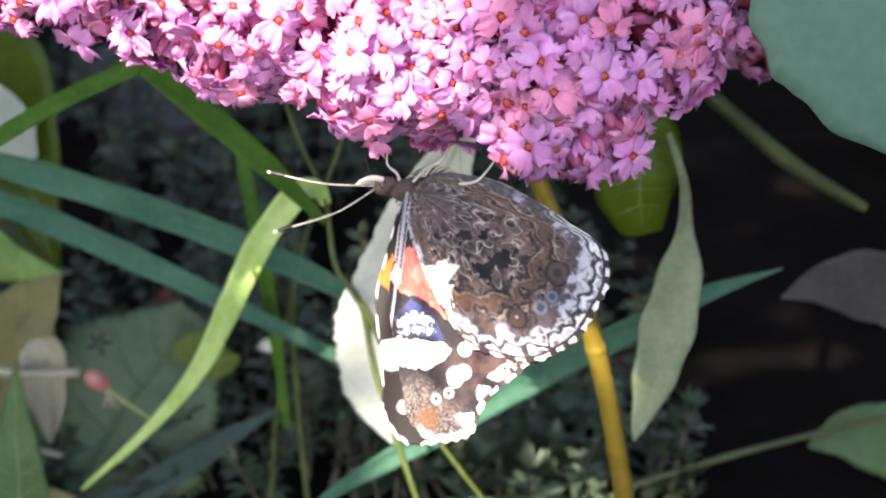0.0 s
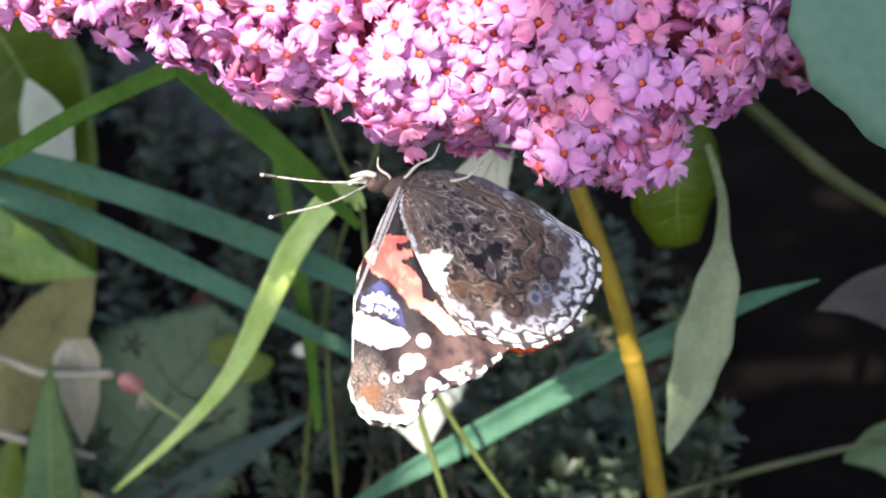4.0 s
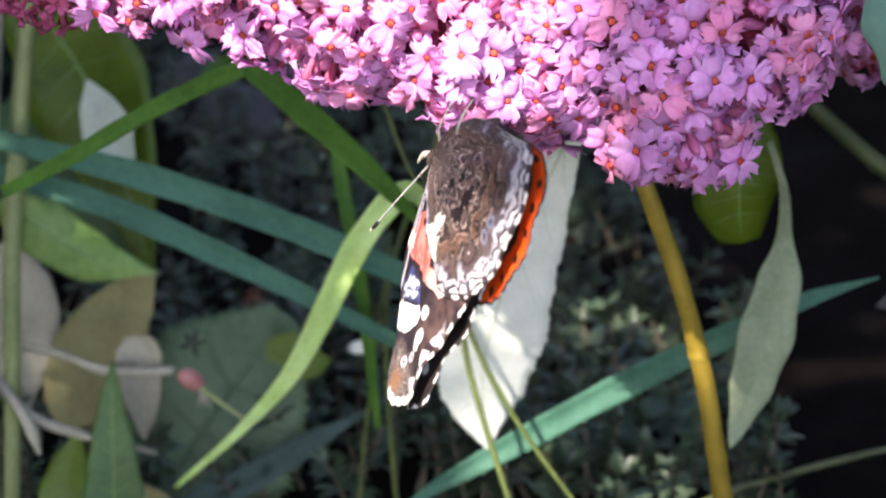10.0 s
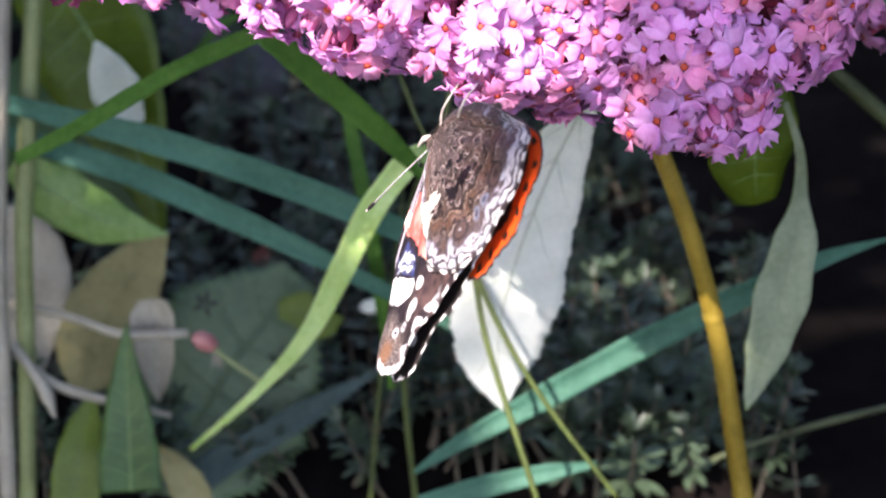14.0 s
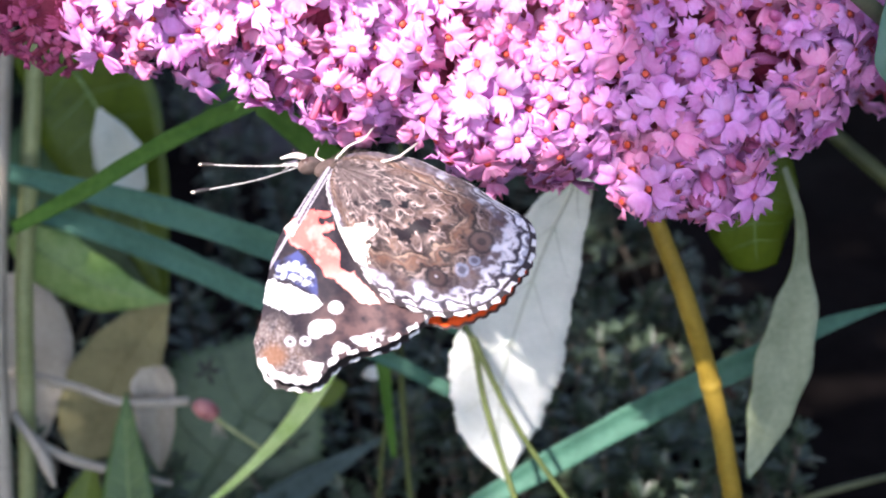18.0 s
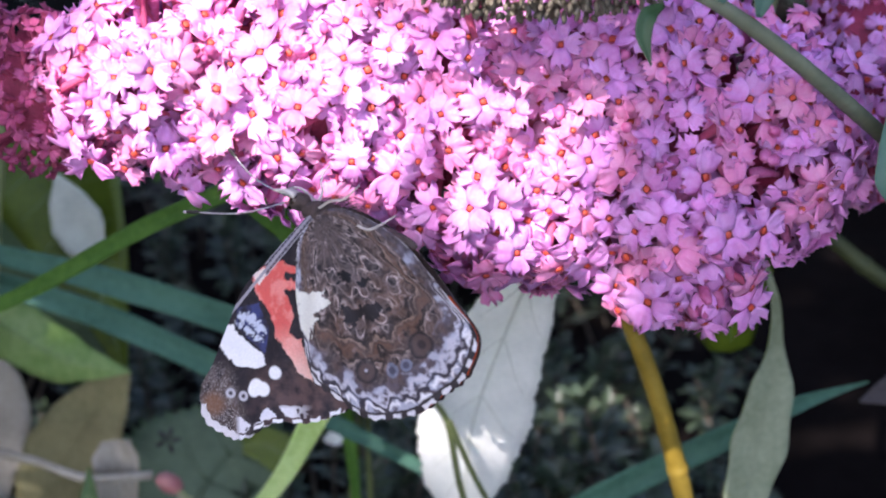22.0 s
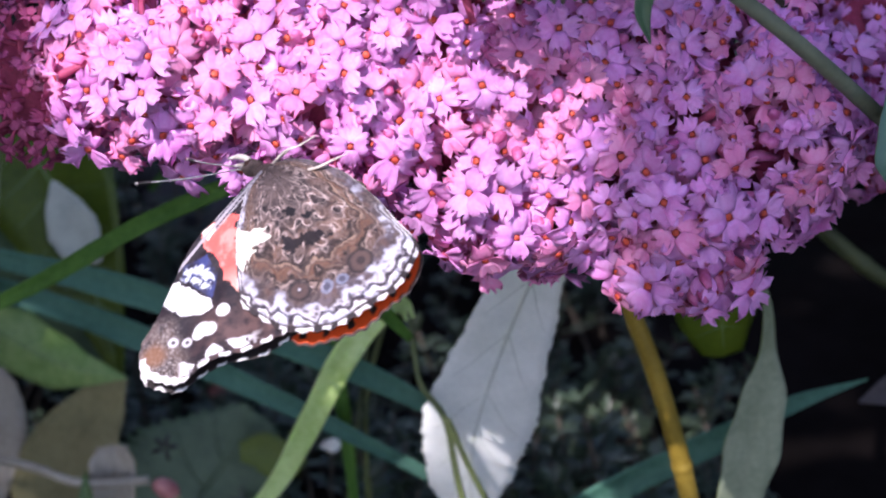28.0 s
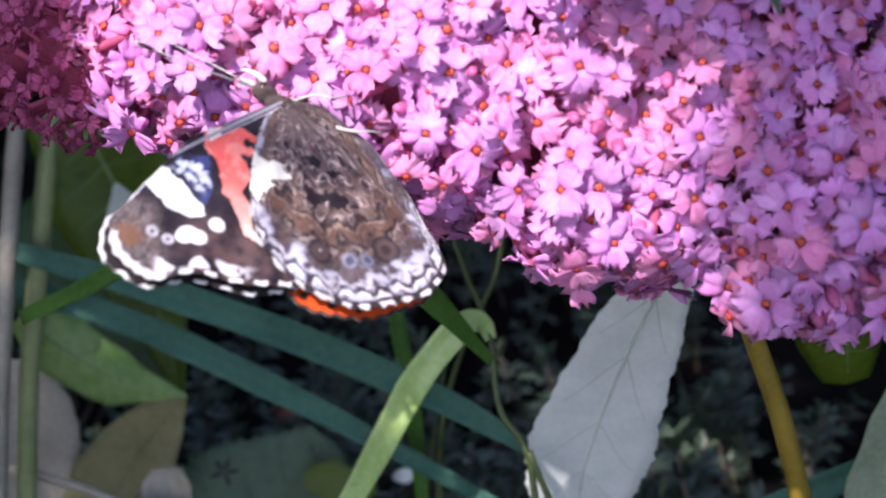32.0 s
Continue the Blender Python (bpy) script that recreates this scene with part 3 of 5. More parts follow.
stem("grass_stalk", "thin grass stalk with joints", [(-0.0118, 0.3250, 0.1448), (-0.0076, 0.3220, 0.1339), (-0.0032, 0.3196, 0.1239), (-0.0010, 0.3144, 0.1104), (0.0044, 0.3117, 0.1024), (0.0077, 0.3067, 0.0872), (0.0168, 0.2982, 0.0596), (0.0201, 0.2957, 0.0496)],
     [0.00048, 0.00060, 0.00072, 0.00062], M_STALK, (0.36, 0.7))
stem("grass_stalk", "thin grass stalk crossing the white leaf", [(0.0047, 0.3109, 0.1030), (0.0123, 0.3058, 0.0876), (0.0222, 0.3020, 0.0724), (0.0362, 0.2986, 0.0535)],
     [0.00072, 0.00060, 0.00049], M_STALK)
stem("grass_stalk", "thin upright grass stalk", [(0.0006, 0.3744, 0.1280), (-0.0014, 0.3687, 0.1156), (-0.0083, 0.3663, 0.0988), (-0.0126, 0.3626, 0.0790), (-0.0118, 0.3583, 0.0461), (-0.0086, 0.3526, 0.0104)],
     [0.00055, 0.00068, 0.00072], M_STALK, (0.7,))
stem("grass_stalk", "thin leaning grass stalk", [(-0.0118, 0.3795, 0.0916), (-0.0150, 0.3692, 0.0695), (-0.0185, 0.3670, 0.0410), (-0.0216, 0.3610, 0.0046)],
     [0.00043, 0.00059, 0.00060], M_STALK)
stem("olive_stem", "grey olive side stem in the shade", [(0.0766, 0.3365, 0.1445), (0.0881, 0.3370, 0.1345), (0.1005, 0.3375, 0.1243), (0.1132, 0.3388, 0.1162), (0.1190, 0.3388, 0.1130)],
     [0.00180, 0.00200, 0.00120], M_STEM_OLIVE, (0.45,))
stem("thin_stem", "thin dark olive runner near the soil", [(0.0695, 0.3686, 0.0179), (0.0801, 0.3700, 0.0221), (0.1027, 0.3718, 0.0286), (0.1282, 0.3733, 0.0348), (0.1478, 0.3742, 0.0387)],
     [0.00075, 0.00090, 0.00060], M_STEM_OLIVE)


def bud_sprig():
    ob = thing("bud_stalk", "thin pale stalk with one dull pink bud", "flower bud", "")
    part("stalk", tube_mesh("stalk", [(-0.1169, 0.3684, 0.0667), (-0.0957, 0.3620, 0.0651), (-0.0816, 0.3574, 0.0625), (-0.0662, 0.3619, 0.0604)], [0.00129, 0.00112, 0.00126], 30, 8), M_STEM_TAN, ob)
    part("stalk_tip", tube_mesh("stalk_tip", [(-0.0602, 0.3628, 0.0553), (-0.0539, 0.3617, 0.0507), (-0.0476, 0.3616, 0.0458)], [0.00072, 0.00057, 0.00057], 14, 6), M_STEM_PALE, ob)
    part("bud", mesh_of("bud", *ball((-0.0624, 0.3636, 0.0570), (0.00373, 0.00244, 0.00258), 14, 9, (0.8, 0, -0.5))), M_PINK, ob)
    for dx in (-6, 4, 12):
        a = np.array((-0.0598, 0.3626, 0.0548))
        part("sepal", tube_mesh("sepal", [a, a + (dx * 0.00008, 0, -0.0025), a + (dx * 0.0002, -0.0005, -0.005)], [0.0006, 0.0004, 0.0001], 8, 5), M_STEM_TAN, ob)
    part("side_stalk", tube_mesh("side_stalk", [(-0.1072, 0.3535, 0.0585), (-0.0985, 0.3522, 0.0512), (-0.0856, 0.3521, 0.0464), (-0.0710, 0.3557, 0.0401)], [0.00126, 0.00140, 0.00084], 20, 7), M_STEM_TAN, ob)
    part("side_stalk", tube_mesh("side_stalk", [(-0.1086, 0.3547, 0.0611), (-0.1011, 0.3488, 0.0532), (-0.0976, 0.3452, 0.0456)], [0.00140, 0.00126, 0.00182, 0.00042], 20, 7), M_STEM_TAN, ob)


bud_sprig()


# ---- low plants on the soil ----
def whorl_mesh(rng, count, length, rise):
    """A ring of small oval leaves round a sprig."""
    verts, faces, n = [], [], 0
    for i in range(count):
        a = 2 * math.pi * i / count + rng.uniform(-0.3, 0.3)
        ln, up = length * rng.uniform(0.75, 1.15), rise + rng.uniform(-0.2, 0.25)
        d = np.array([math.cos(a) * math.cos(up), math.sin(a) * math.cos(up), math.sin(up)])
        s = unit(np.cross(d, [0, 0, 1]))
        nn = np.cross(s, d)
        rows = [(0, 0.1), (0.25, 0.6), (0.55, 1.0), (0.8, 0.8), (1.0, 0.12)]
        for x, w in rows:
            for k in (-1, 0, 1):
                verts.append(d * ln * x + s * k * w * ln * 0.155 + nn * (abs(k) * w * 0.05 - 0.25 * (x - 0.5) ** 2) * ln)
        for r in range(4):
            for k in range(2):
                b = n + r * 3 + k
                faces.append((b, b + 1, b + 4, b + 3))
        n += 15
    return verts, faces


def build_cover():
    rng = random.Random(5)
    kinds = []
    for k in range(4):
        top = mesh_of("leaf_whorl", *whorl_mesh(rng, 7, 0.0060, 0.75))
        mid = mesh_of("leaf_whorl", *whorl_mesh(rng, 8, 0.0075, 0.35))
        low = mesh_of("leaf_whorl", *whorl_mesh(rng, 8, 0.0080, 0.05))
        kinds.append((top, mid, low))
    stalk = tube_mesh("sprig_stem", [(0, 0, -0.012), (0.0006, 0, 0.012), (0, 0.0004, 0.034)], [0.0007, 0.0006, 0.0004], 8, 6)
    spots = []
    while len(spots) < 200:
        x, y = rng.uniform(-0.16, 0.10), rng.uniform(0.36, 0.78)
        if min([9] + [math.hypot(x - a, y - b) for a, b in spots]) > 0.0085 and noise.noise((x * 14, y * 14, 7)) > -0.1:
            spots.append((x, y))
    while len(spots) < 265:
        x, y = rng.uniform(-0.055, 0.075), rng.uniform(0.375, 0.50)
        if min([math.hypot(x - a, y - b) for a, b in spots]) > 0.0062:
            spots.append((x, y))
    for x, y in spots:
        ob = thing("ground_cover_sprig", "low sprig with whorls of small grey green leaves", "ground cover", "low sprigs on the soil")
        s = rng.uniform(0.7, 1.15)
        ob.matrix_basis = pose(x, y, 0.004, rng.uniform(-25, 25), rng.uniform(-25, 25), rng.uniform(0, 360)) @ Matrix.Scale(s, 4)
        part("sprig_stem", stalk, M_COVER_STEM, ob)
        top, mid, low = rng.choice(kinds)
        for me, z in ((low, 0.012), (mid, 0.021), (mid, 0.028), (top, 0.033)):
            w = part("leaf_whorl", me, M_COVER, ob)
            w.matrix_basis = pose(0, 0, z, 0, 0, rng.uniform(0, 360))
    heroes = (((-0.0672, 0.5741, 0.0350), 1.5), ((-0.0436, 0.5527, 0.0367), 1.6), ((-0.0467, 0.5063, 0.0318), 1.5), ((-0.0780, 0.5273, 0.0291), 1.3), ((-0.0863, 0.4909, 0.0221), 1.3), ((0.0479, 0.4147, 0.0494), 1.5),
              ((0.0572, 0.3844, 0.0318), 1.4), ((0.0664, 0.3987, 0.0389), 1.4), ((0.0341, 0.3710, 0.0265), 1.3), ((0.0479, 0.3611, 0.0292), 1.3), ((0.0125, 0.3975, 0.0122), 1.2), ((0.0398, 0.4056, 0.0297), 1.3), ((0.0857, 0.3801, 0.0228), 1.3), ((0.0016, 0.4335, 0.0182), 1.2), ((-0.0369, 0.4278, 0.0057), 1.2))
    for place, s in heroes:
        ob = thing("ground_cover_sprig", "upright sprig with a rosette of grey green leaves", "ground cover", "low sprigs on the soil")
        z = place[2]
        ob.matrix_basis = pose(place[0], place[1], z, rng.uniform(-8, 25), rng.uniform(-15, 15), rng.uniform(0, 360)) @ Matrix.Scale(s, 4)
        part("sprig_stem", tube_mesh("sprig_stem", [(0, 0, -(z + 0.012) / s), (0.001, 0, -z * 0.5 / s), (0, 0, 0)], [0.0008, 0.0006, 0.0004], 8, 6), M_COVER_STEM, ob)
        top, mid, low = rng.choice(kinds)
        for me, dz in ((low, -0.011), (mid, -0.005), (top, 0.0), (top, 0.001)):
            w = part("leaf_whorl", me, M_COVER, ob)
            w.matrix_basis = pose(0, 0, dz, 0, 0, rng.uniform(0, 360))
    pieces = []
    base = [whorl_mesh(rng, 8, 0.009, r) for r in (0.1, 0.4, 0.7)]
    for _ in range(260):
        x, y = rng.uniform(-0.5, 0.5), rng.uniform(0.72, 1.7)
        v, f = rng.choice(base)
        m = pose(x, y, rng.uniform(0.008, 0.04), rng.uniform(-30, 30), rng.uniform(-30, 30), rng.uniform(0, 360)) @ Matrix.Scale(rng.uniform(0.8, 1.5), 4)
        pieces.append(([tuple(m @ Vector(p)) for p in v], f))
    far = part("ground_cover", mesh_of("ground_cover", *joined(pieces)), M_COVER)
    tagged(far, "low grey green ground cover farther back", "ground cover", kind="stuff")


build_cover()


def build_stones():
    rng = random.Random(9)
    for x, y, r in ((-0.092, 0.70, 0.022), (-0.060, 0.74, 0.026), (-0.118, 0.76, 0.020), (-0.030, 0.80, 0.024), (0.02, 0.82, 0.03)):
        v, f = ball((0, 0, 0), (r, r * 0.8, r * 0.7), 20, 12)
        v = np.array([p * (1 + 0.18 * noise.noise(Vector(p) * 60 + Vector((x * 40, y * 40, 0)))) for p in v])
        ob = part("stone", mesh_of("stone", v, f), M_STONE)
        ob.matrix_basis = pose(x, y, r * 0.45, 0, 0, rng.uniform(0, 360))
        tagged(ob, "rounded dark grey stone half sunk in soil", "stone", "stones in the bed")


build_stones()


# ---- unseen leaf canopy, added overhead to shade the bed ----
def build_shade_canopy():
    """Unseen leafy branches added between the sun and the bed, with gaps where the sun comes through."""
    rng = random.Random(77)
    s = np.array(SUN_FROM)
    e1 = unit(np.cross((0, 0, 1.0), s))
    e2 = np.cross(s, e1)
    # gaps placed to put sun on the butterfly, the flowers and chosen leaves
    gaps = [(0.024, -0.057, 0.026, 0.012), (-0.007, -0.038, 0.022, 0.017), (-0.027, 0.033, 0.026, 0.011), (0.002, 0.027, 0.010, 0.005)]
    thin = random.Random(5)
    gaps += [(a + thin.uniform(-0.002, 0.002), b + thin.uniform(-0.002, 0.002), thin.uniform(0.003, 0.0046) * (1.25 if a > 0.004 else 1.0), thin.uniform(0.003, 0.0044) * (1.2 if a > 0.004 else 1.0)) for a in np.arange(-0.045, 0.056, 0.0125) for b in np.arange(-0.013, 0.032, 0.0115)]
    for place, size in (((-0.0070, 0.3185, 0.1263), 0.010), ((-0.0104, 0.3155, 0.1246), 0.009), ((-0.0173, 0.3153, 0.1146), 0.007), ((-0.0231, 0.4115, 0.0418), 0.006), ((-0.0459, 0.4103, 0.0390), 0.005), ((-0.0487, 0.4880, 0.0163), 0.006), ((-0.0925, 0.3777, 0.0869), 0.007), ((-0.0726, 0.3631, 0.0322), 0.005)):
        q = np.array(place) - (0, 0.24, 0.19)
        gaps.append((q @ e1, q @ e2, size, size))
    gaps += [(rng.uniform(-0.3, 0.1), rng.uniform(0.02, 0.25), rng.uniform(0.003, 0.006), rng.uniform(0.003, 0.006)) for _ in range(16)]
    bush = thing("shade_canopy", "unseen leafy canopy added to shade the bed", "shrub")
    kinds = []
    for k in range(3):
        g, *_ = leaf_body([(0, -0.5, 0), (0, -0.2, 0.03), (0, 0.2, 0.03), (0, 0.5, -0.05)], [0.02, 0.15, 0.18, 0.12, 0.01], face=(0, 0, 1), fold=0.15, rows=14, cols=5, seed=k)
        v, f, sl = grid_solid(g, 0.004)
        kinds.append(mesh_of("leaf", v, f, sl))
        kinds[-1].materials.append(M_LEAF)
        kinds[-1].materials.append(M_FELT_DIM)
    shapes = []
    line = np.linspace(-0.5, 0.5, 11)
    half = np.interp(np.abs(line), [0, 0.35, 0.5], [0.18, 0.13, 0.02])

    def in_gap(a, b):
        return any(((a - g[0]) / g[2]) ** 2 + ((b - g[1]) / g[3]) ** 2 < 1 for g in gaps)

    def covered(a, b):
        for x, y, ln, c, t in shapes:
            u, v = (a - x) * c + (b - y) * t, abs((b - y) * c - (a - x) * t)
            if abs(u) < 0.46 * ln and v < np.interp(abs(u) / ln, [0, 0.35, 0.5], [0.18, 0.13, 0.02]) * ln:
                return True
        return False

    spots = [(a, b) for a in np.arange(-0.44, 0.30, 0.02) for b in np.arange(-0.26, 0.40, 0.02)]
    fine = [(a, b) for a in np.arange(-0.09, 0.09, 0.005) for b in np.arange(-0.03, 0.05, 0.005)]
    rng.shuffle(spots)
    for a, b in spots + fine:
        if in_gap(a, b) or covered(a, b):
            continue
        for ln in (0.15, 0.12, 0.09, 0.06, 0.04, 0.025, 0.017, 0.012, 0.009):
            ang = rng.uniform(0, math.pi)
            c, t = math.cos(ang), math.sin(ang)
            x, y = a + rng.uniform(-0.1, 0.1) * ln, b + rng.uniform(-0.1, 0.1) * ln
            if not any(in_gap(x + u * ln * c - w * ln * t * k, y + u * ln * t + w * ln * c * k) for u, w in zip(line, half) for k in (-1, 0, 1)):
                shapes.append((x, y, ln, c, t))
                break
    centre = np.array((0, 0.24, 0.19))
    for x, y, ln, c, t in shapes:
        p = centre + e1 * x + e2 * y + s * rng.uniform(0.95, 1.2)
        lx, ly = unit(-e1 * t + e2 * c), unit(e1 * c + e2 * t)
        m = Matrix(np.stack([lx, ly, np.cross(lx, ly)], 1).tolist()).to_4x4()
        leaf_ob = part("leaf", rng.choice(kinds), None, bush)
        leaf_ob.matrix_basis = Matrix.Translation(p) @ m @ Matrix.Rotation(rng.uniform(-0.25, 0.25), 4, "Y") @ Matrix.Scale(ln, 4)
    # unseen twig added to shade the butterfly, keyed aside at other times
    twig = thing("shade_twig", "unseen leafy green twig added to shade the butterfly for a while", "twig")
    for x, y, ln, ang in ((0.0, -0.044, 0.085, 0.2), (0.012, -0.028, 0.080, -0.25), (-0.016, -0.030, 0.07, 0.5)):
        c, t = math.cos(ang), math.sin(ang)
        p = centre + e1 * x + e2 * y + s * rng.uniform(0.86, 0.92)
        lx, ly = unit(-e1 * t + e2 * c), unit(e1 * c + e2 * t)
        m = Matrix(np.stack([lx, ly, np.cross(lx, ly)], 1).tolist()).to_4x4()
        leaf_ob = part("leaf", rng.choice(kinds), None, twig)
        leaf_ob.matrix_basis = Matrix.Translation(p) @ m @ Matrix.Scale(ln, 4)
    a = centre + s * 0.9
    part("shoot", tube_mesh("shoot", [a - e2 * 0.06 - e1 * 0.02, a - e2 * 0.04, a + e2 * 0.02, a + e2 * 0.2 + s * 0.3], [0.001, 0.0014, 0.002, 0.003], 20, 7), M_STEM_OLIVE, twig)
    aside = Matrix.Translation(-e1 * 0.11 + e2 * 0.012)
    rest = Matrix.Translation((0, 0, 0))
    drift = Matrix.Translation(-e1 * 0.10 + e2 * 0.016)
    sway = [(0, aside), (9, drift), (17.5, aside), (18.6, drift), (19.6, rest), (22.2, rest), (23.4, aside), (28, drift), (32, aside)]
    def over(a, b, up=1.24):
        return centre + e1 * a + e2 * b + s * up

    hub = over(-0.16, -0.14)
    root = np.array((-0.75, -0.85, -0.02))
    part("trunk", tube_mesh("trunk", [root, root + (0.02, 0.05, 0.5), (root + hub) / 2 + (-0.05, 0, 0.3), hub], [0.02, 0.017, 0.012, 0.007], 40, 10), M_STEM_OLIVE, bush)
    for way in (((-0.26, 0.1), (-0.34, 0.32)), ((-0.18, 0.1), (-0.2, 0.36)), ((-0.13, 0.1), (-0.1, 0.36)), ((-0.3, -0.1), (-0.42, 0.05)), ((-0.3, -0.18), (-0.42, -0.2)), ((-0.05, -0.2), (0.02, -0.24)), ((0.12, -0.17), (0.2, 0.0), (0.14, 0.3)), ((0.12, -0.19), (0.28, -0.1))):
        part("branch", tube_mesh("branch", [hub, *[over(*w, 1.24 + 0.02 * k) for k, w in enumerate(way)]], [0.006, 0.004, 0.002], 24, 7), M_STEM_OLIVE, bush)
    return twig, sway


shade_twig, TWIG_SWAY = build_shade_canopy()


def build_sky_screens():
    """Dense dark shrubs, added to cut the sky light, that close the bed at the back and on both sides."""
    rng = random.Random(78)
    v0, f0 = whorl_mesh(rng, 5, 0.075, 0.35)
    base = np.array(v0)
    for name, box in (("low_sky_screen", ((-0.6, -0.24), (0.25, 0.9), (0, 0.55))), ("low_sky_screen", ((0.26, 0.6), (0.25, 0.9), (0, 0.5))), ("back_sky_screen", ((-1.2, 1.2), (1.15, 1.6), (0, 1.3))), ("side_sky_screen", ((-1.0, -0.42), (-0.3, 1.2), (0, 1.4))), ("side_sky_screen", ((0.45, 1.0), (-0.3, 1.2), (0, 1.4)))):
        pieces = []
        for _ in range(900):
            p = Vector([rng.uniform(*b) for b in box])
            p.z *= 1 - 0.25 * rng.random()
            m = np.array((Matrix.Rotation(rng.uniform(0, 6.3), 3, "Z") @ Matrix.Rotation(rng.uniform(-1, 1), 3, "X")))
            pieces.append((base @ m.T * rng.uniform(0.7, 1.4) + np.array(p), f0))
        ob = thing(name, "dense dark green shrub added to keep sky light off the bed", "shrub", "shrubs round the bed")
        lv = part("foliage", mesh_of("foliage", *joined(pieces)), M_SCREEN_LEAF, ob)
        lv["kind"] = "stuff"
        for _ in range(14):
            x, y = rng.uniform(*box[0]), rng.uniform(*box[1])
            part("trunk", tube_mesh("trunk", [(x, y, -0.03), (x + rng.uniform(-0.05, 0.05), y, 0.5), (x + rng.uniform(-0.1, 0.1), y, box[2][1] * 0.8)], [0.01, 0.008, 0.003], 10, 6), M_COVER_STEM, ob)


build_sky_screens()

# ---- flower spikes ----
EX, EU, EA = np.array((1.0, 0, 0)), np.array((0, 0.42, 0.9075)), np.array((0, 0.9075, -0.42))


def petal_grid(rng, ln, wd):
    """One crinkled lobe: narrow at the mouth, broad and ragged at its end."""
    g = np.zeros((5, 7, 3))
    ph, bend, odd = rng.uniform(0, 6), rng.uniform(-0.15, 0.6), rng.randrange(2)
    ragged = [rng.uniform(0.66, 0.86) if k % 2 == odd else rng.uniform(1.0, 1.28) for k in range(7)]
    for i, x in enumerate((0, 0.3, 0.58, 0.82, 1.0)):
        w = wd * (0.50, 0.80, 1.0, 1.04, 0.80)[i]
        for j, u in enumerate(np.linspace(-1, 1, 7)):
            z = -bend * ln * x * x + 0.16 * ln * abs(u) * x * (1 if ph < 4 else -0.8) + 0.19 * ln * math.sin(6.5 * u + ph) * x
            tip = 1 + (ragged[j] - 1) * (0, 0, 0.1, 0.45, 1.0)[i]
            g[i, j] = (0.0006 + ln * x * tip, u * w / 2, z)
    return g


def floret_meshes(seed, ln=0.0031, wd=0.0041, tube_len=0.008, droop=0.0):
    """A floret along +z from the origin at its mouth: four lobes on a thin tube."""
    rng = random.Random(seed)
    verts, faces, slots, n = [], [], [], 0
    for k in range(4):
        v, f, _ = grid_solid(petal_grid(rng, ln * rng.uniform(0.88, 1.1), wd * rng.uniform(0.9, 1.1)), 0.00012)
        tilt = Matrix.Rotation(k * math.pi / 2 + rng.uniform(-0.15, 0.15), 3, "Z") @ Matrix.Rotation(rng.uniform(-0.5, 0.6) + droop, 3, "Y")
        v = np.array([tuple(tilt @ Vector(p)) for p in v])
        verts.append(v)
        faces += [tuple(i + n for i in q) for q in f]
        slots += [0] * len(f)
        n += len(v)
    v, f = tube([(0, 0, 0.0001), (0.0001, 0.0001, -tube_len * 0.5), (0, 0, -tube_len)], [0.00085, 0.0007, 0.0006], 5, 7, False)
    verts.append(v)
    faces += [tuple(i + n for i in q) for q in f]
    slots += [1] * len(f)
    petals = mesh_of("floret", np.vstack(verts), faces, slots)
    v, f = ball((0, 0, 0.00002), (0.00020, 0.00057, 0.00057), 8, 4, (0, 0, 1))
    return petals, mesh_of("throat", v, f)


def lobe_points(lobes, spacing, rng, tries, keep):
    """Spots evenly strewn over the outside of a group of egg shapes, with their outward directions."""
    found, cells = [], {}
    for _ in range(tries):
        c, r = rng.choices(lobes, [b[1][0] * b[1][1] for b in lobes])[0]
        d = unit([rng.gauss(0, 1) for _ in range(3)])
        local = d * r
        p = c + EX * local[0] + EU * local[1] + EA * local[2]
        nrm = unit(EX * d[0] / r[0] + EU * d[1] / r[1] + EA * d[2] / r[2])
        if not keep(p, nrm):
            continue
        inside = False
        for c2, r2 in lobes:
            q = p - c2
            if ((q @ EX / r2[0]) ** 2 + (q @ EU / r2[1]) ** 2 + (q @ EA / r2[2]) ** 2) < 0.93:
                inside = True
                break
        if inside:
            continue
        key = tuple(int(v // spacing) for v in p)
        near = [o for i in (-1, 0, 1) for j in (-1, 0, 1) for k in (-1, 0, 1) for o in cells.get((key[0] + i, key[1] + j, key[2] + k), ())]
        if any(np.linalg.norm(p - o) < spacing for o in near):
            continue
        cells.setdefault(key, []).append(p)
        found.append((p, nrm))
    return found


def facing(p, nrm, rng, lean=0.35, scale=1.0):
    z = unit(nrm + np.array([rng.gauss(0, lean), rng.gauss(0, lean), rng.gauss(0, lean)]) * 0.6)
    x = unit(np.cross(z, [rng.uniform(-1, 1), rng.uniform(-1, 1), rng.uniform(-1, 1)]))
    m = Matrix(np.stack([x, np.cross(z, x), z], 1).tolist()).to_4x4()
    return Matrix.Translation(p) @ m @ Matrix.Rotation(rng.uniform(0, 6.28), 4, "Z") @ Matrix.Scale(scale, 4)


def add_mesh(bag, me, m, slot_shift=0):
    v = [tuple(m @ w.co) for w in me.vertices]
    n = bag["n"]
    bag["v"] += v
    for p in me.polygons:
        bag["f"].append(tuple(i + n for i in p.vertices))
        bag["s"].append(p.material_index + slot_shift)
    bag["n"] = n + len(v)


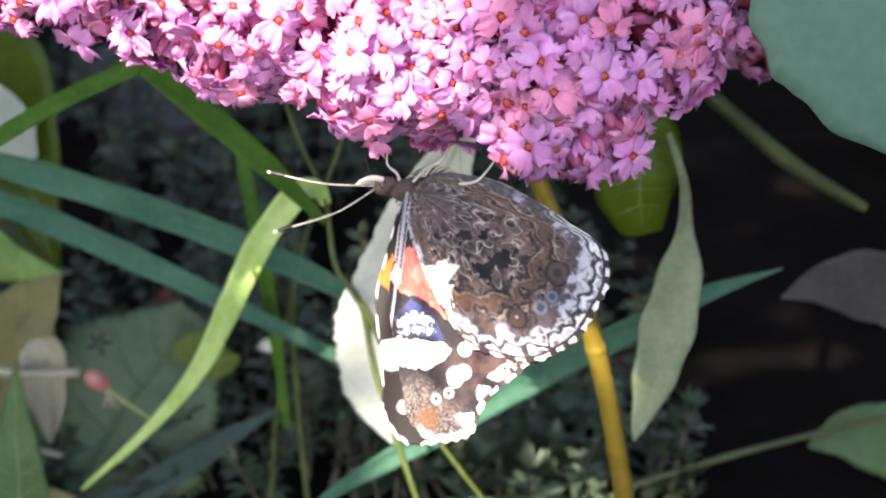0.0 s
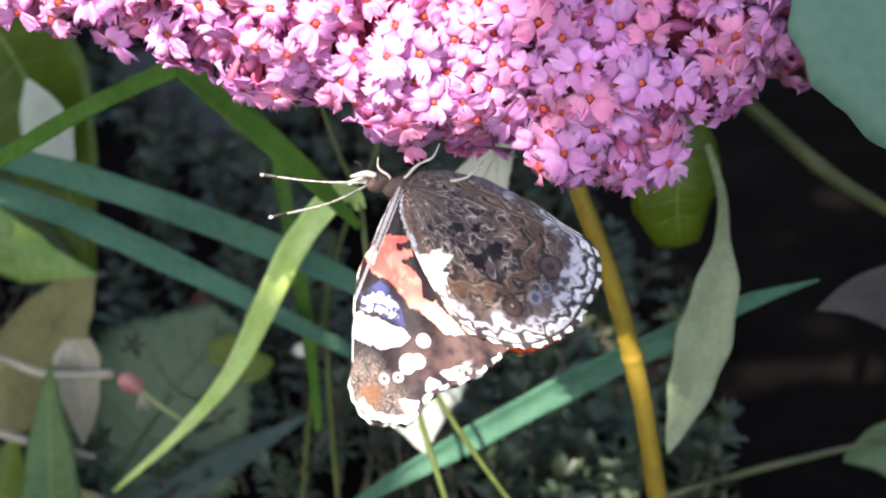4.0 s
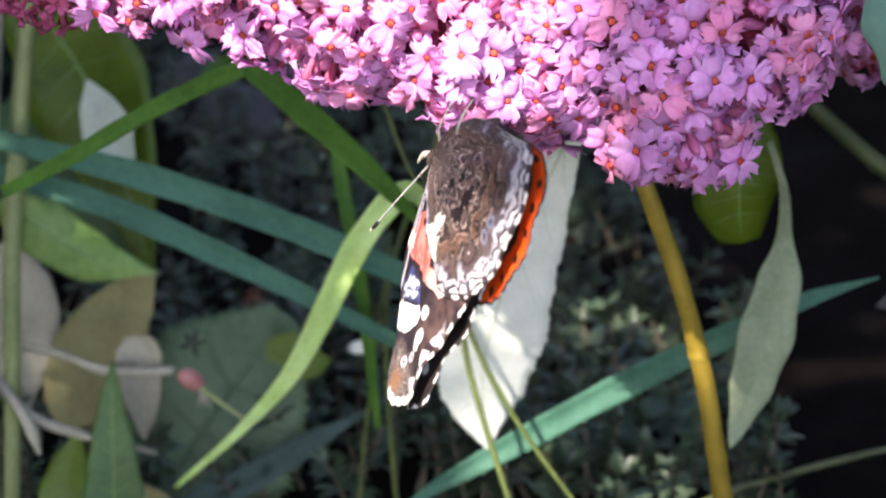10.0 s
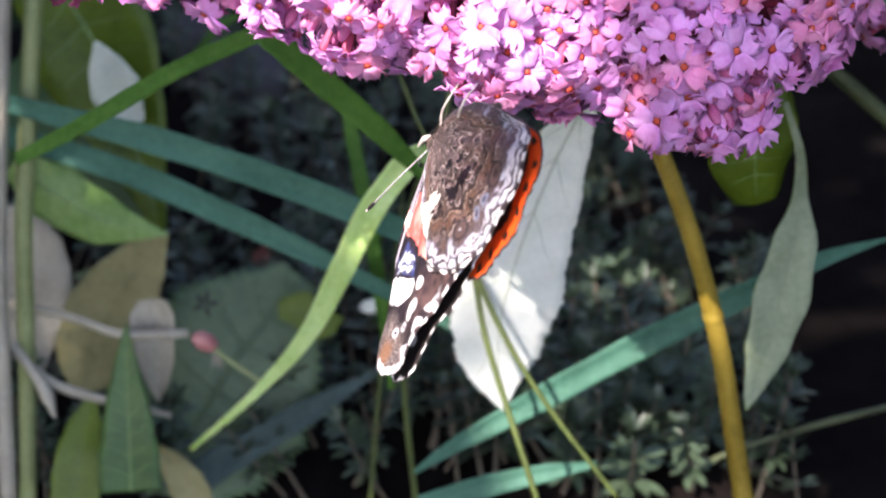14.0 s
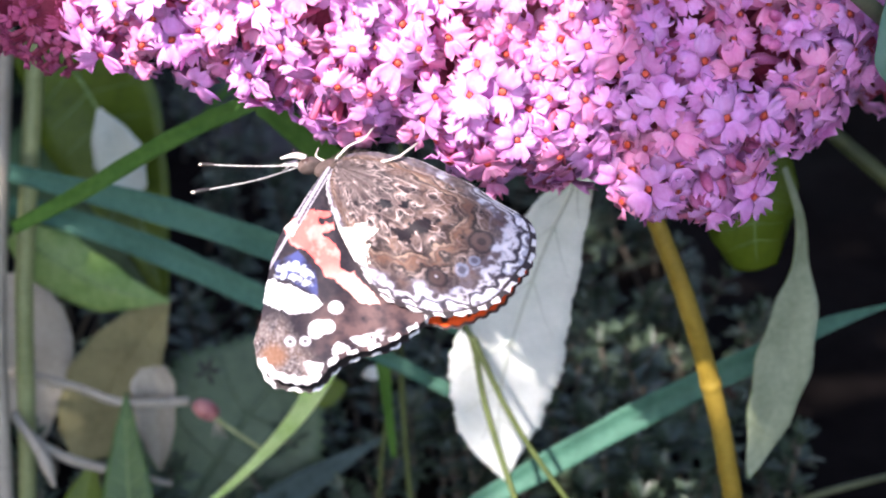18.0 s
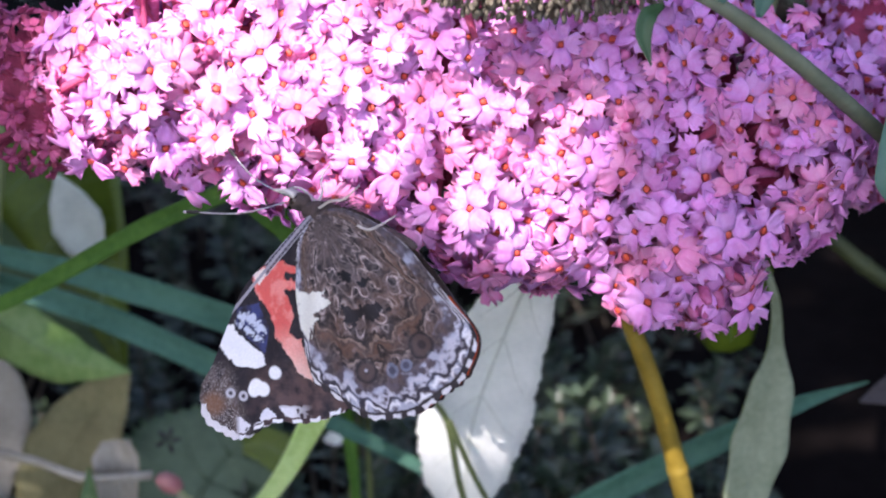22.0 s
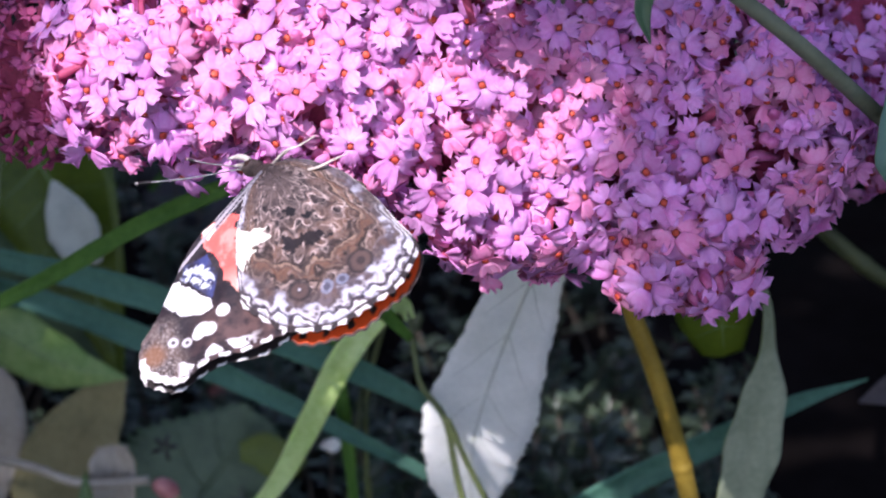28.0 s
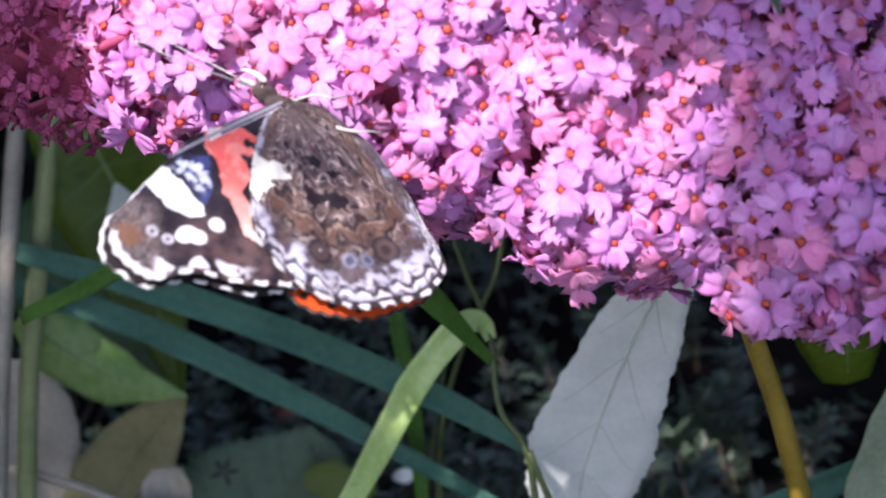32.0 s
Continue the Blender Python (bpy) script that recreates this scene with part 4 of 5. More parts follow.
def build_spike():
    rng = random.Random(11)
    lobes = [(np.array(c), np.array(r)) for c, r in (
        ((-0.0383, 0.2584, 0.1943), (0.02478, 0.01666, 0.019)),
        ((-0.0066, 0.2575, 0.1940), (0.03418, 0.02563, 0.022)),
        ((0.0210, 0.2548, 0.1916), (0.03418, 0.02820, 0.024)),
        ((0.0377, 0.2448, 0.1795), (0.01495, 0.02239, 0.021)),
        ((0.0508, 0.2489, 0.1877), (0.01495, 0.01922, 0.021)),
        ((0.0118, 0.2475, 0.1779), (0.01794, 0.01495, 0.018)),
    )]
    spike = thing("flower_spike", "large lilac pink flower spike crowded with four-lobed florets", "flower")
    pieces = []
    for c, r in lobes:
        v, f = ball((0, 0, 0), (1, 1, 1), 28, 18)
        v = np.array([p * (1 + 0.05 * noise.noise(Vector(p) * 7)) for p in v]) * (r - 0.0075)
        pieces.append((c + v[:, :1] * EX + v[:, 1:2] * EU + v[:, 2:] * EA, f))
    part("spike_core", mesh_of("spike_core", *joined(pieces)), M_CORE, spike, "dark crimson mass of flower stalks")
    kinds = [floret_meshes(40 + k, droop=0.14 * (k % 3) - 0.1) for k in range(12)]
    for k, (a, b) in enumerate(kinds):
        a.materials.append(M_PETAL if k % 3 != 2 else M_PETAL_WARM)
        a.materials.append(M_TUBE)
        b.materials.append(M_THROAT)
    spots = lobe_points(lobes, 0.0033, rng, 60000, lambda p, q: q @ EA < 0.55)
    spots.sort(key=lambda s: s[0] @ EA + 0.3 * max(0.0, s[0] @ EU - 0.19))
    bag = {"v": [], "f": [], "s": [], "n": 0}
    for i, (p, q) in enumerate(spots):
        k = rng.randrange(12)
        out = p + q * rng.uniform(-0.0055, 0.0016)
        m = facing(out, unit(q + 0.28 * np.array((0.0, -0.92, 0.39))), rng, 0.46, rng.uniform(0.74, 1.08))
        if i < 300:
            ob = part("floret", kinds[k][0], None, spike)
            ob.matrix_basis = m
            part("throat", kinds[k][1], None, ob)
        else:
            add_mesh(bag, kinds[k][0], m, 3 if k % 3 == 2 else 0)
            add_mesh(bag, kinds[k][1], m, 2)
    rest = part("florets", mesh_of("florets", bag["v"], bag["f"], bag["s"]), [M_PETAL, M_TUBE, M_THROAT, M_PETAL_WARM, M_TUBE], spike)
    rest["kind"] = "stuff"
    # buds and bare tubes in the gaps
    pieces = []
    for p, q in lobe_points(lobes, 0.0040, rng, 6000, lambda p, q: q @ EA < 0.5):
        d = unit(q + np.array([rng.gauss(0, 0.35) for _ in range(3)]))
        a = p - q * 0.0065
        pieces.append(tube([a, a + d * 0.003, a + d * 0.0055], [0.0006, 0.0007, 0.0011, 0.0005], 6, 6))
    buds = part("buds", mesh_of("buds", *joined(pieces)), M_BUD, spike, "small closed magenta buds between the florets")
    buds["kind"] = "stuff"
    part("flower_stem", tube_mesh("flower_stem", [(0.0480, 0.2600, 0.1900), (0.0620, 0.3000, 0.1960), (0.0840, 0.3700, 0.2150)], [0.0022, 0.002, 0.002], 20, 8), M_STEM_PALE, spike)


build_spike()


def build_side_spike(name, label, lobes, seed, mats, spacing, scale, stem_points, keep=0.4, throat=True):
    """A smaller or farther flower spike; its florets are too small to pick apart."""
    rng = random.Random(seed)
    lobes = [(np.array(c), np.array(r)) for c, r in lobes]
    spike = thing(name, label, "flower", "side flower spikes")
    pieces = []
    for c, r in lobes:
        v, f = ball((0, 0, 0), (1, 1, 1), 24, 14)
        v = np.array([p * (1 + 0.2 * noise.noise(Vector(p) * 6)) for p in v]) * (r - 0.003)
        pieces.append((c + v[:, :1] * EX + v[:, 1:2] * EU + v[:, 2:] * EA, f))
    part("spike_core", mesh_of("spike_core", *joined(pieces)), M_CORE, spike)
    kinds = [floret_meshes(80 + k, 0.0026, 0.0027, 0.006, droop=-0.35 if mats[0] is M_PETAL_OLD else 0.1) for k in range(4)]
    bag = {"v": [], "f": [], "s": [], "n": 0}
    for p, q in lobe_points(lobes, spacing, rng, 9000, lambda p, q: q @ EA < keep):
        k = rng.randrange(4)
        m = facing(p, q, rng, 0.4, rng.uniform(0.8, 1.2) * scale)
        add_mesh(bag, kinds[k][0], m)
        if throat:
            add_mesh(bag, kinds[k][1], m, 2)
    fl = part("florets", mesh_of("florets", bag["v"], bag["f"], bag["s"]), mats, spike)
    fl["kind"] = "stuff"
    part("flower_stem", tube_mesh("flower_stem", stem_points, [0.0018, 0.0016], 12, 8), M_STEM_PALE, spike)


build_side_spike("fading_spike", "fading crimson end of a flower spike with closed buds", (
    ((-0.0645, 0.2635, 0.1909), (0.00915, 0.01307, 0.011)), ((-0.0783, 0.2677, 0.1921), (0.01482, 0.01220, 0.011))),
    21, [M_PETAL_OLD, M_TUBE, M_TUBE], 0.0032, 0.62, [(-0.0739, 0.2661, 0.1898), (-0.0971, 0.2753, 0.1902), (-0.1285, 0.2889, 0.1890)])
build_side_spike("far_spike", "lilac flower spike farther back in shade", (
    ((0.0783, 0.2900, 0.1848), (0.01230, 0.02358, 0.016)), ((0.0925, 0.2978, 0.1917), (0.01538, 0.02666, 0.016))),
    22, [M_PETAL, M_TUBE, M_THROAT], 0.0044, 1.0, [(0.0846, 0.2988, 0.2032), (0.0926, 0.3175, 0.2192), (0.0987, 0.3396, 0.2412)])


def build_seed_spike():
    rng = random.Random(31)
    ob = thing("seed_spike", "dry brown seed spike on a grey green stem", "seed head")
    c, r = np.array((0.0134, 0.2233, 0.2212)), np.array((0.01983, 0.0066, 0.0085))
    pieces = []
    v, f = ball((0, 0, 0), (1, 1, 1), 24, 12)
    v = v * (r - 0.0022)
    part("spike_core", mesh_of("spike_core", c + v[:, :1] * EX + v[:, 1:2] * EU + v[:, 2:] * EA, f), M_SEED, ob)
    for p, q in lobe_points([(c, r)], 0.00085, rng, 16000, lambda p, q: q @ EA < 0.4):
        d = unit(q + np.array([rng.gauss(0, 0.3) for _ in range(3)]))
        pieces.append(ball(p + q * rng.uniform(-0.0012, 0.0012), (rng.uniform(0.0005, 0.0010), 0.00042, 0.00042), 6, 4, d))
    cap = part("seed_capsules", mesh_of("seed_capsules", *joined(pieces)), M_SEED, ob)
    cap["kind"] = "stuff"
    part("stem", tube_mesh("stem", [(0.0279, 0.2210, 0.2192), (0.0339, 0.2196, 0.2175), (0.0428, 0.2218, 0.2116), (0.0546, 0.2280, 0.2019), (0.0721, 0.2410, 0.1863), (0.0944, 0.2621, 0.1665), (0.1275, 0.2856, 0.1431)], [0.00085, 0.00120, 0.00125, 0.00135], 40, 10), M_STEM_GREY, ob)
    for pts, w, mat in (
        (((0.0414, 0.2186, 0.2149), (0.0422, 0.2184, 0.2190), (0.0442, 0.2180, 0.2230), (0.0484, 0.2179, 0.2280)), (5, 26, 30, 1), M_LEAF_TEAL),
        (((0.0368, 0.2189, 0.2168), (0.0344, 0.2192, 0.2191), (0.0316, 0.2193, 0.2210), (0.0290, 0.2197, 0.2213)), (5, 16, 14, 1), M_LEAF_TEAL),
        (((0.0286, 0.2194, 0.2163), (0.0263, 0.2170, 0.2156), (0.0256, 0.2159, 0.2132), (0.0267, 0.2149, 0.2093)), (4, 16, 15, 1), M_LEAF_DARK),
    ):
        g, *_ = leaf_body(pts, [k * 0.22 / 2926 for k in w], fold=0.35, seed=len(pieces) % 9, rows=24)
        v, f, sl = grid_solid(g, 0.00025)
        part("leaf", mesh_of("leaf", v, f, sl), [mat, M_FELT_DIM], ob)


build_seed_spike()


# ---- butterfly ----
K = 0.0803e-3


def loc(x, y, d=0.0):
    return np.array(((x - 600) * K, d, -(y - 330) * K))


def closed_curve(points, count):
    p = np.array(points, float)
    n = len(p)
    out = []
    for s in np.linspace(0, n, count, endpoint=False):
        i, f = int(s), s - int(s)
        a, b, c, d = p[(i - 1) % n], p[i % n], p[(i + 1) % n], p[(i + 2) % n]
        out.append(0.5 * (2 * b + (c - a) * f + (2 * a - 5 * b + 4 * c - d) * f**2 + (3 * b - a - 3 * c + d) * f**3))
    return np.array(out)


FORE = [(583, 312), (540, 345), (496, 385), (445, 432), (402, 502), (368, 568), (342, 612), (345, 668), (378, 695), (412, 706), (450, 686), (490, 676), (545, 678), (590, 668), (632, 648), (665, 600), (660, 480), (640, 380), (610, 325)]
HIND = [(592, 318), (556, 360), (545, 441), (548, 520), (563, 596), (600, 632), (652, 668), (705, 674), (757, 664), (803, 635), (842, 607), (868, 541), (826, 474), (797, 430), (744, 365), (692, 328), (650, 308), (615, 305)]


def inside(px, py, poly):
    hit = np.zeros(px.shape, bool)
    n = len(poly)
    for i in range(n):
        (x1, y1), (x2, y2) = poly[i], poly[(i + 1) % n]
        cross = ((y1 > py) != (y2 > py)) & (px < (x2 - x1) * (py - y1) / (y2 - y1 + 1e-9) + x1)
        hit ^= cross
    return hit


def fbm(px, py, scale, seed, octaves=3):
    return np.array([noise.fractal(Vector((x * scale, y * scale, seed)), 0.8, 2.1, octaves) for x, y in zip(px, py)])


def mixc(col, mask, colour):
    m = np.clip(mask, 0, 1)[:, None]
    return col * (1 - m) + np.array(colour) * m


def dot(px, py, x, y, r, soft=3.0):
    return np.clip((r - np.hypot(px - x, py - y)) / soft + 0.5, 0, 1)


def hind_under(px, py, edge):
    """Marbled brown underside: blotches along the veins, chevrons, eye spots, a cream costal patch and a pale scalloped margin."""
    n1, n2, n3 = fbm(px, py, 0.012, 1), fbm(px, py, 0.034, 2), fbm(px, py, 0.10, 3)
    rim_line = closed_curve(HIND, 400) - (598, 322)
    ang = np.arctan2(rim_line[:, 1], rim_line[:, 0])
    order = np.argsort(ang)
    theta, rho = np.arctan2(py - 322, px - 598), np.hypot(px - 598, py - 322)
    q = rho / np.maximum(np.interp(theta, ang[order], np.hypot(rim_line[:, 0], rim_line[:, 1])[order]), 30)
    cell = theta * 5.2 + 0.25 * n1
    tri = np.abs((cell % 1) * 2 - 1)
    warm = fbm(px, py, 0.008, 11)
    w1, w2, w3 = fbm(px, py, 0.010, 31, 1), fbm(px, py, 0.026, 32, 1), fbm(px, py, 0.05, 33, 1)
    mid = np.clip((q - 0.30) / 0.25, 0, 1) * np.clip((0.80 - q) / 0.1, 0, 1)
    col = np.tile((0.048, 0.033, 0.034), (len(px), 1))
    col = mixc(col, mid * np.clip(0.6 + 1.6 * warm, 0, 0.95), (0.155, 0.088, 0.064))
    col = mixc(col, np.clip(1.4 * w2, 0, 0.6), (0.115, 0.080, 0.080))
    # wavy marbling: each dark fold has a fine pale edge
    for fold_field, k in ((1.0 * w2 + 1.0 * w1 + 0.5 * w3 + 6.5 * q + 0.32 * np.cos(6.283 * cell), 1.0), (1.3 * w3 + 1.0 * w2 - 2.0 * q, 0.45)):
        f = fold_field % 1
        keep = k * np.clip((0.80 - q) / 0.06, 0, 1)
        col = mixc(col, keep * np.clip((f - 0.52) / 0.12, 0, 1) * np.clip((0.97 - f) / 0.06, 0, 1) * np.clip(0.7 + 1.2 * w3, 0, 0.95), (0.010, 0.007, 0.009))
        col = mixc(col, keep * np.clip(1.3 - np.abs(f - 0.43) / 0.085, 0, 1) * np.clip(0.55 + 1.6 * w3, 0.05, 1), (0.60, 0.47, 0.44))
        col = mixc(col, keep * np.clip(1.2 - np.abs(f - 0.18) / 0.09, 0, 1) * np.clip(0.1 + 1.3 * w2, 0, 0.6), (0.26, 0.165, 0.135))
    col = mixc(col, np.clip(1.5 * n3, 0, 0.25), (0.22, 0.17, 0.16))
    col = mixc(col, np.clip((0.07 - tri) / 0.05, 0, 1) * 0.3 * (q > 0.3), (0.17, 0.115, 0.10))
    fur = np.clip((0.27 - q) / 0.1, 0, 1)
    col = mixc(col, fur * (0.55 + 0.8 * fbm(theta * 60, rho * 0.25, 0.35, 21)), (0.10, 0.072, 0.068))
    # dark cell spots
    for x, y, k in ((640, 424, 12), (672, 432, 10)):
        col = mixc(col, dot(px + 10 * n3, py + 10 * n2, x, y, k + 4) * 0.6, (0.20, 0.145, 0.135))
        col = mixc(col, dot(px + 10 * n3, py + 10 * n2, x, y, k), (0.006, 0.005, 0.008))
    bar = inside(px + 14 * n3, py + 14 * n2, [(622, 470), (650, 478), (676, 470), (716, 484), (690, 494), (664, 500), (648, 516), (634, 500)])
    col = mixc(col, bar * 0.95, (0.007, 0.005, 0.008))
    # chevron bands
    zig = q + 0.05 * tri + 0.05 * n2 + 0.12 * np.clip(0.75 - theta, 0, 1)
    zone = np.clip(1.0 - np.abs(zig - 0.685) / 0.085, 0, 1) ** 0.4
    col = mixc(col, zone * 0.75, (0.062, 0.037, 0.030))
    for at, wide, colour, k in ((0.635, 0.016, (0.012, 0.008, 0.009), 0.9), (0.655, 0.012, (0.30, 0.20, 0.15), 0.75), (0.70, 0.020, (0.17, 0.080, 0.048), 0.5), (0.735, 0.014, (0.015, 0.010, 0.010), 0.9), (0.755, 0.009, (0.34, 0.25, 0.22), 0.6)):
        col = mixc(col, np.clip(1.4 - np.abs(zig - at) / wide, 0, 1) * k * np.clip(0.75 + 1.6 * n2, 0, 1), colour)
    # bluish dusting below the eye spots, paled to carry the sun patch there
    low = np.clip((q - 0.76) / 0.04, 0, 1)
    col = mixc(col, low * (0.55 + 1.2 * n2), (0.11, 0.09, 0.115))
    col = mixc(col, low * np.clip(2.6 * n2 - 0.05, 0, 0.8) * np.clip((theta - 0.35) * 6, 0, 1), (0.46, 0.46, 0.54))
    col = mixc(col, low * np.clip((tri - 0.6) * 2, 0, 0.7) * np.clip((0.86 - q) * 20, 0, 1), (0.10, 0.055, 0.045))
    for x, y, k in ((768, 548, 25), (664, 588, 22), (712, 590, 14), (738, 582, 12)):
        big = k > 18
        d = np.hypot((px - x) * 1.05, py - y) + 4 * n2
        col = mixc(col, np.clip((k - d) / 3, 0, 1) * (0.85 if big else 0.5), (0.014, 0.011, 0.014) if big else (0.22, 0.26, 0.38))
        col = mixc(col, np.clip((k - 5 - d) / 4, 0, 1) * 0.85, (0.085, 0.052, 0.047) if big else (0.05, 0.045, 0.07))
        col = mixc(col, np.clip((k - 15 - d) / 3, 0, 1) * big, (0.030, 0.020, 0.022))
    col = mixc(col, dot(px, py, 664, 588, 2.5), (0.45, 0.42, 0.45))
    # pale scalloped margin
    rim = np.clip((theta - 0.52) * 7, 0, 1)
    wave = np.sin(cell * 12.6)
    ripple = q + 0.014 * wave + 0.035 * n2
    col = mixc(col, rim * np.clip(1.5 - np.abs(ripple - 0.885) / 0.018, 0, 1) * np.clip(0.75 + 1.5 * n3, 0, 1), (0.50, 0.47, 0.52))
    col = mixc(col, np.clip(rim + 0.5, 0, 1) * np.clip(1.5 - np.abs(ripple - 0.915) / 0.010, 0, 1) * 0.9, (0.022, 0.018, 0.030))
    col = mixc(col, rim * np.clip(1.5 - np.abs(ripple - 0.945) / 0.011, 0, 1) * (wave > -0.6), (0.74, 0.71, 0.72))
    col = mixc(col, rim * (q > 0.965), (0.030, 0.022, 0.024))
    col = mixc(col, np.clip(rim + 0.35, 0, 1) * (q > 0.978) * (wave > 0.0), (0.68, 0.64, 0.64))
    patch = inside(px + 9 * n3, py + 9 * n2, [(540, 436), (566, 450), (594, 446), (606, 466), (584, 482), (574, 506), (560, 532), (545, 505)])
    return mixc(col, patch * 1.0, (0.72, 0.69, 0.60))


def fore_under(px, py, edge):
    """Dark underside with a coral red band, blue and white bars and a brown mottled tip."""
    n2, n3 = fbm(px, py, 0.04, 5), fbm(px, py, 0.1, 6)
    col = np.tile((0.014, 0.010, 0.015), (len(px), 1))
    col = mixc(col, 0.5 * n3 + 0.1, (0.045, 0.030, 0.034))
    lower = np.clip((py - 560) / 40, 0, 1) * np.clip((px - 420) / 60, 0, 1)
    col = mixc(col, lower * (0.7 + n2), (0.10, 0.058, 0.055))
    tip = np.clip((430 - px + 0.25 * (py - 640)) / 30, 0, 1) * np.clip((py - 555) / 30, 0, 1)
    col = mixc(col, tip * (0.8 + n2), (0.09, 0.06, 0.052))
    col = mixc(col, tip * np.clip(1.4 - np.abs((5 * n2 + 2 * n3) % 1 - 0.5) / 0.10, 0, 1) * 0.8, (0.46, 0.41, 0.40))
    col = mixc(col, tip * dot(px, py, 366, 640, 20, 14) * 0.8, (0.20, 0.095, 0.05))
    col = mixc(col, dot(px, py, 400, 622, 9) + dot(px, py, 424, 628, 9), (0.55, 0.52, 0.55))
    col = mixc(col, dot(px, py, 400, 622, 4) + dot(px, py, 424, 628, 4), (0.05, 0.04, 0.05))
    blue = inside(px, py, [(425, 470), (470, 462), (486, 505), (474, 555), (440, 520), (420, 500)])
    col = mixc(col, blue * (0.6 + n2), (0.045, 0.055, 0.17))
    for x, y, r in ((436, 487, 9), (456, 492, 11), (468, 508, 9), (446, 512, 7), (462, 526, 7), (428, 500, 6)):
        col = mixc(col, dot(px + 8 * n3, py + 8 * n3, x, y, r) * 0.85, (0.66, 0.70, 0.80))
    red = inside(px + 5 * n2, py + 5 * n3, [(468, 410), (496, 394), (520, 388), (548, 404), (544, 412), (524, 410), (522, 420), (548, 430), (544, 440), (522, 444), (530, 466), (540, 486), (528, 508), (522, 516), (545, 530), (566, 604), (538, 590), (516, 548), (496, 522), (494, 500), (484, 470), (464, 440)])
    fade = np.clip((py - 500) / 90, 0, 1)
    col = mixc(col, red * 1.0, (0.74, 0.12, 0.10))
    col = mixc(col, red * np.clip(1.6 * n2 + 0.1, 0, 0.7), (0.84, 0.30, 0.26))
    col = mixc(col, red * fade * 0.9, (0.86, 0.55, 0.46))
    col = mixc(col, inside(px, py, [(462, 412), (486, 400), (490, 412), (472, 432)]) * 1.0, (0.80, 0.66, 0.6))
    bar = inside(px + 5 * n3, py + 5 * n2, [(388, 508), (412, 500), (440, 530), (470, 556), (476, 572), (450, 580), (418, 572), (384, 540), (374, 548)])
    col = mixc(col, bar * 1.0, (0.86, 0.84, 0.84))
    for x, y, r in ((492, 587, 12), (452, 612, 15), (466, 616, 13), (446, 618, 12)):
        col = mixc(col, dot(px, py, x, y, r), (0.88, 0.86, 0.86))
    costa = np.abs((py - 312) - (px - 583) * (-0.98)) / 1.4
    strip = (costa < 8) & (px > 488)
    col = mixc(col, strip * 0.9, (0.035, 0.030, 0.045))
    col = mixc(col, strip * (np.sin((px - py) * 0.5) > 0.3) * (costa < 5.5), (0.20, 0.18, 0.21))
    col = mixc(col, strip * (costa > 6.3), (0.42, 0.39, 0.42))
    col = mixc(col, (costa < 2.5) & (px > 400), (0.34, 0.31, 0.34))
    outer = np.clip((py - 640) / 12, 0, 1) * np.clip((px - 405) / 10, 0, 1)
    col = mixc(col, outer * (edge > 0.78) * (edge < 0.93) * (n2 > -0.22) * np.clip((560 - px) / 40, 0, 1), (0.74, 0.71, 0.74))
    wave = np.sin(px * 0.17)
    col = mixc(col, outer * (edge > 0.955) * (wave > -0.15), (0.84, 0.82, 0.82))
    col = mixc(col, (px < 410) * (edge > 0.93) * (py > 640), (0.70, 0.66, 0.66))
    return col


def hind_upper(px, py, edge):
    n2 = fbm(px, py, 0.05, 8)
    col = np.tile((0.035, 0.02, 0.016), (len(px), 1))
    col = mixc(col, 0.4 * n2 + 0.1, (0.09, 0.05, 0.035))
    rim = ((py > 470) & (px > 600)) * 1.0
    col = mixc(col, rim * (edge > 0.76) * (edge < 0.965), (0.74, 0.085, 0.010))
    wave = np.sin(np.arctan2(py - 450, px - 690) * 30)
    col = mixc(col, rim * (edge > 0.84) * (edge < 0.92) * (wave > 0.55), (0.02, 0.012, 0.01))
    return mixc(col, rim * (edge > 0.965) * (wave > -0.2), (0.05, 0.03, 0.025))


def fore_upper(px, py, edge):
    col = np.tile((0.02, 0.015, 0.015), (len(px), 1))
    red = inside(px, py, [(455, 410), (505, 392), (560, 500), (580, 600), (545, 590), (510, 520), (480, 470)])
    col = mixc(col, red * 1.0, (0.82, 0.17, 0.03))
    for x, y, r in ((410, 535, 26), (440, 560, 20), (380, 620, 11), (400, 640, 10), (430, 650, 10)):
        col = mixc(col, dot(px, py, x, y, r), (0.85, 0.84, 0.84))
    return mixc(col, (edge > 0.96) * (np.sin(px * 0.17) > 0.0), (0.8, 0.78, 0.78))


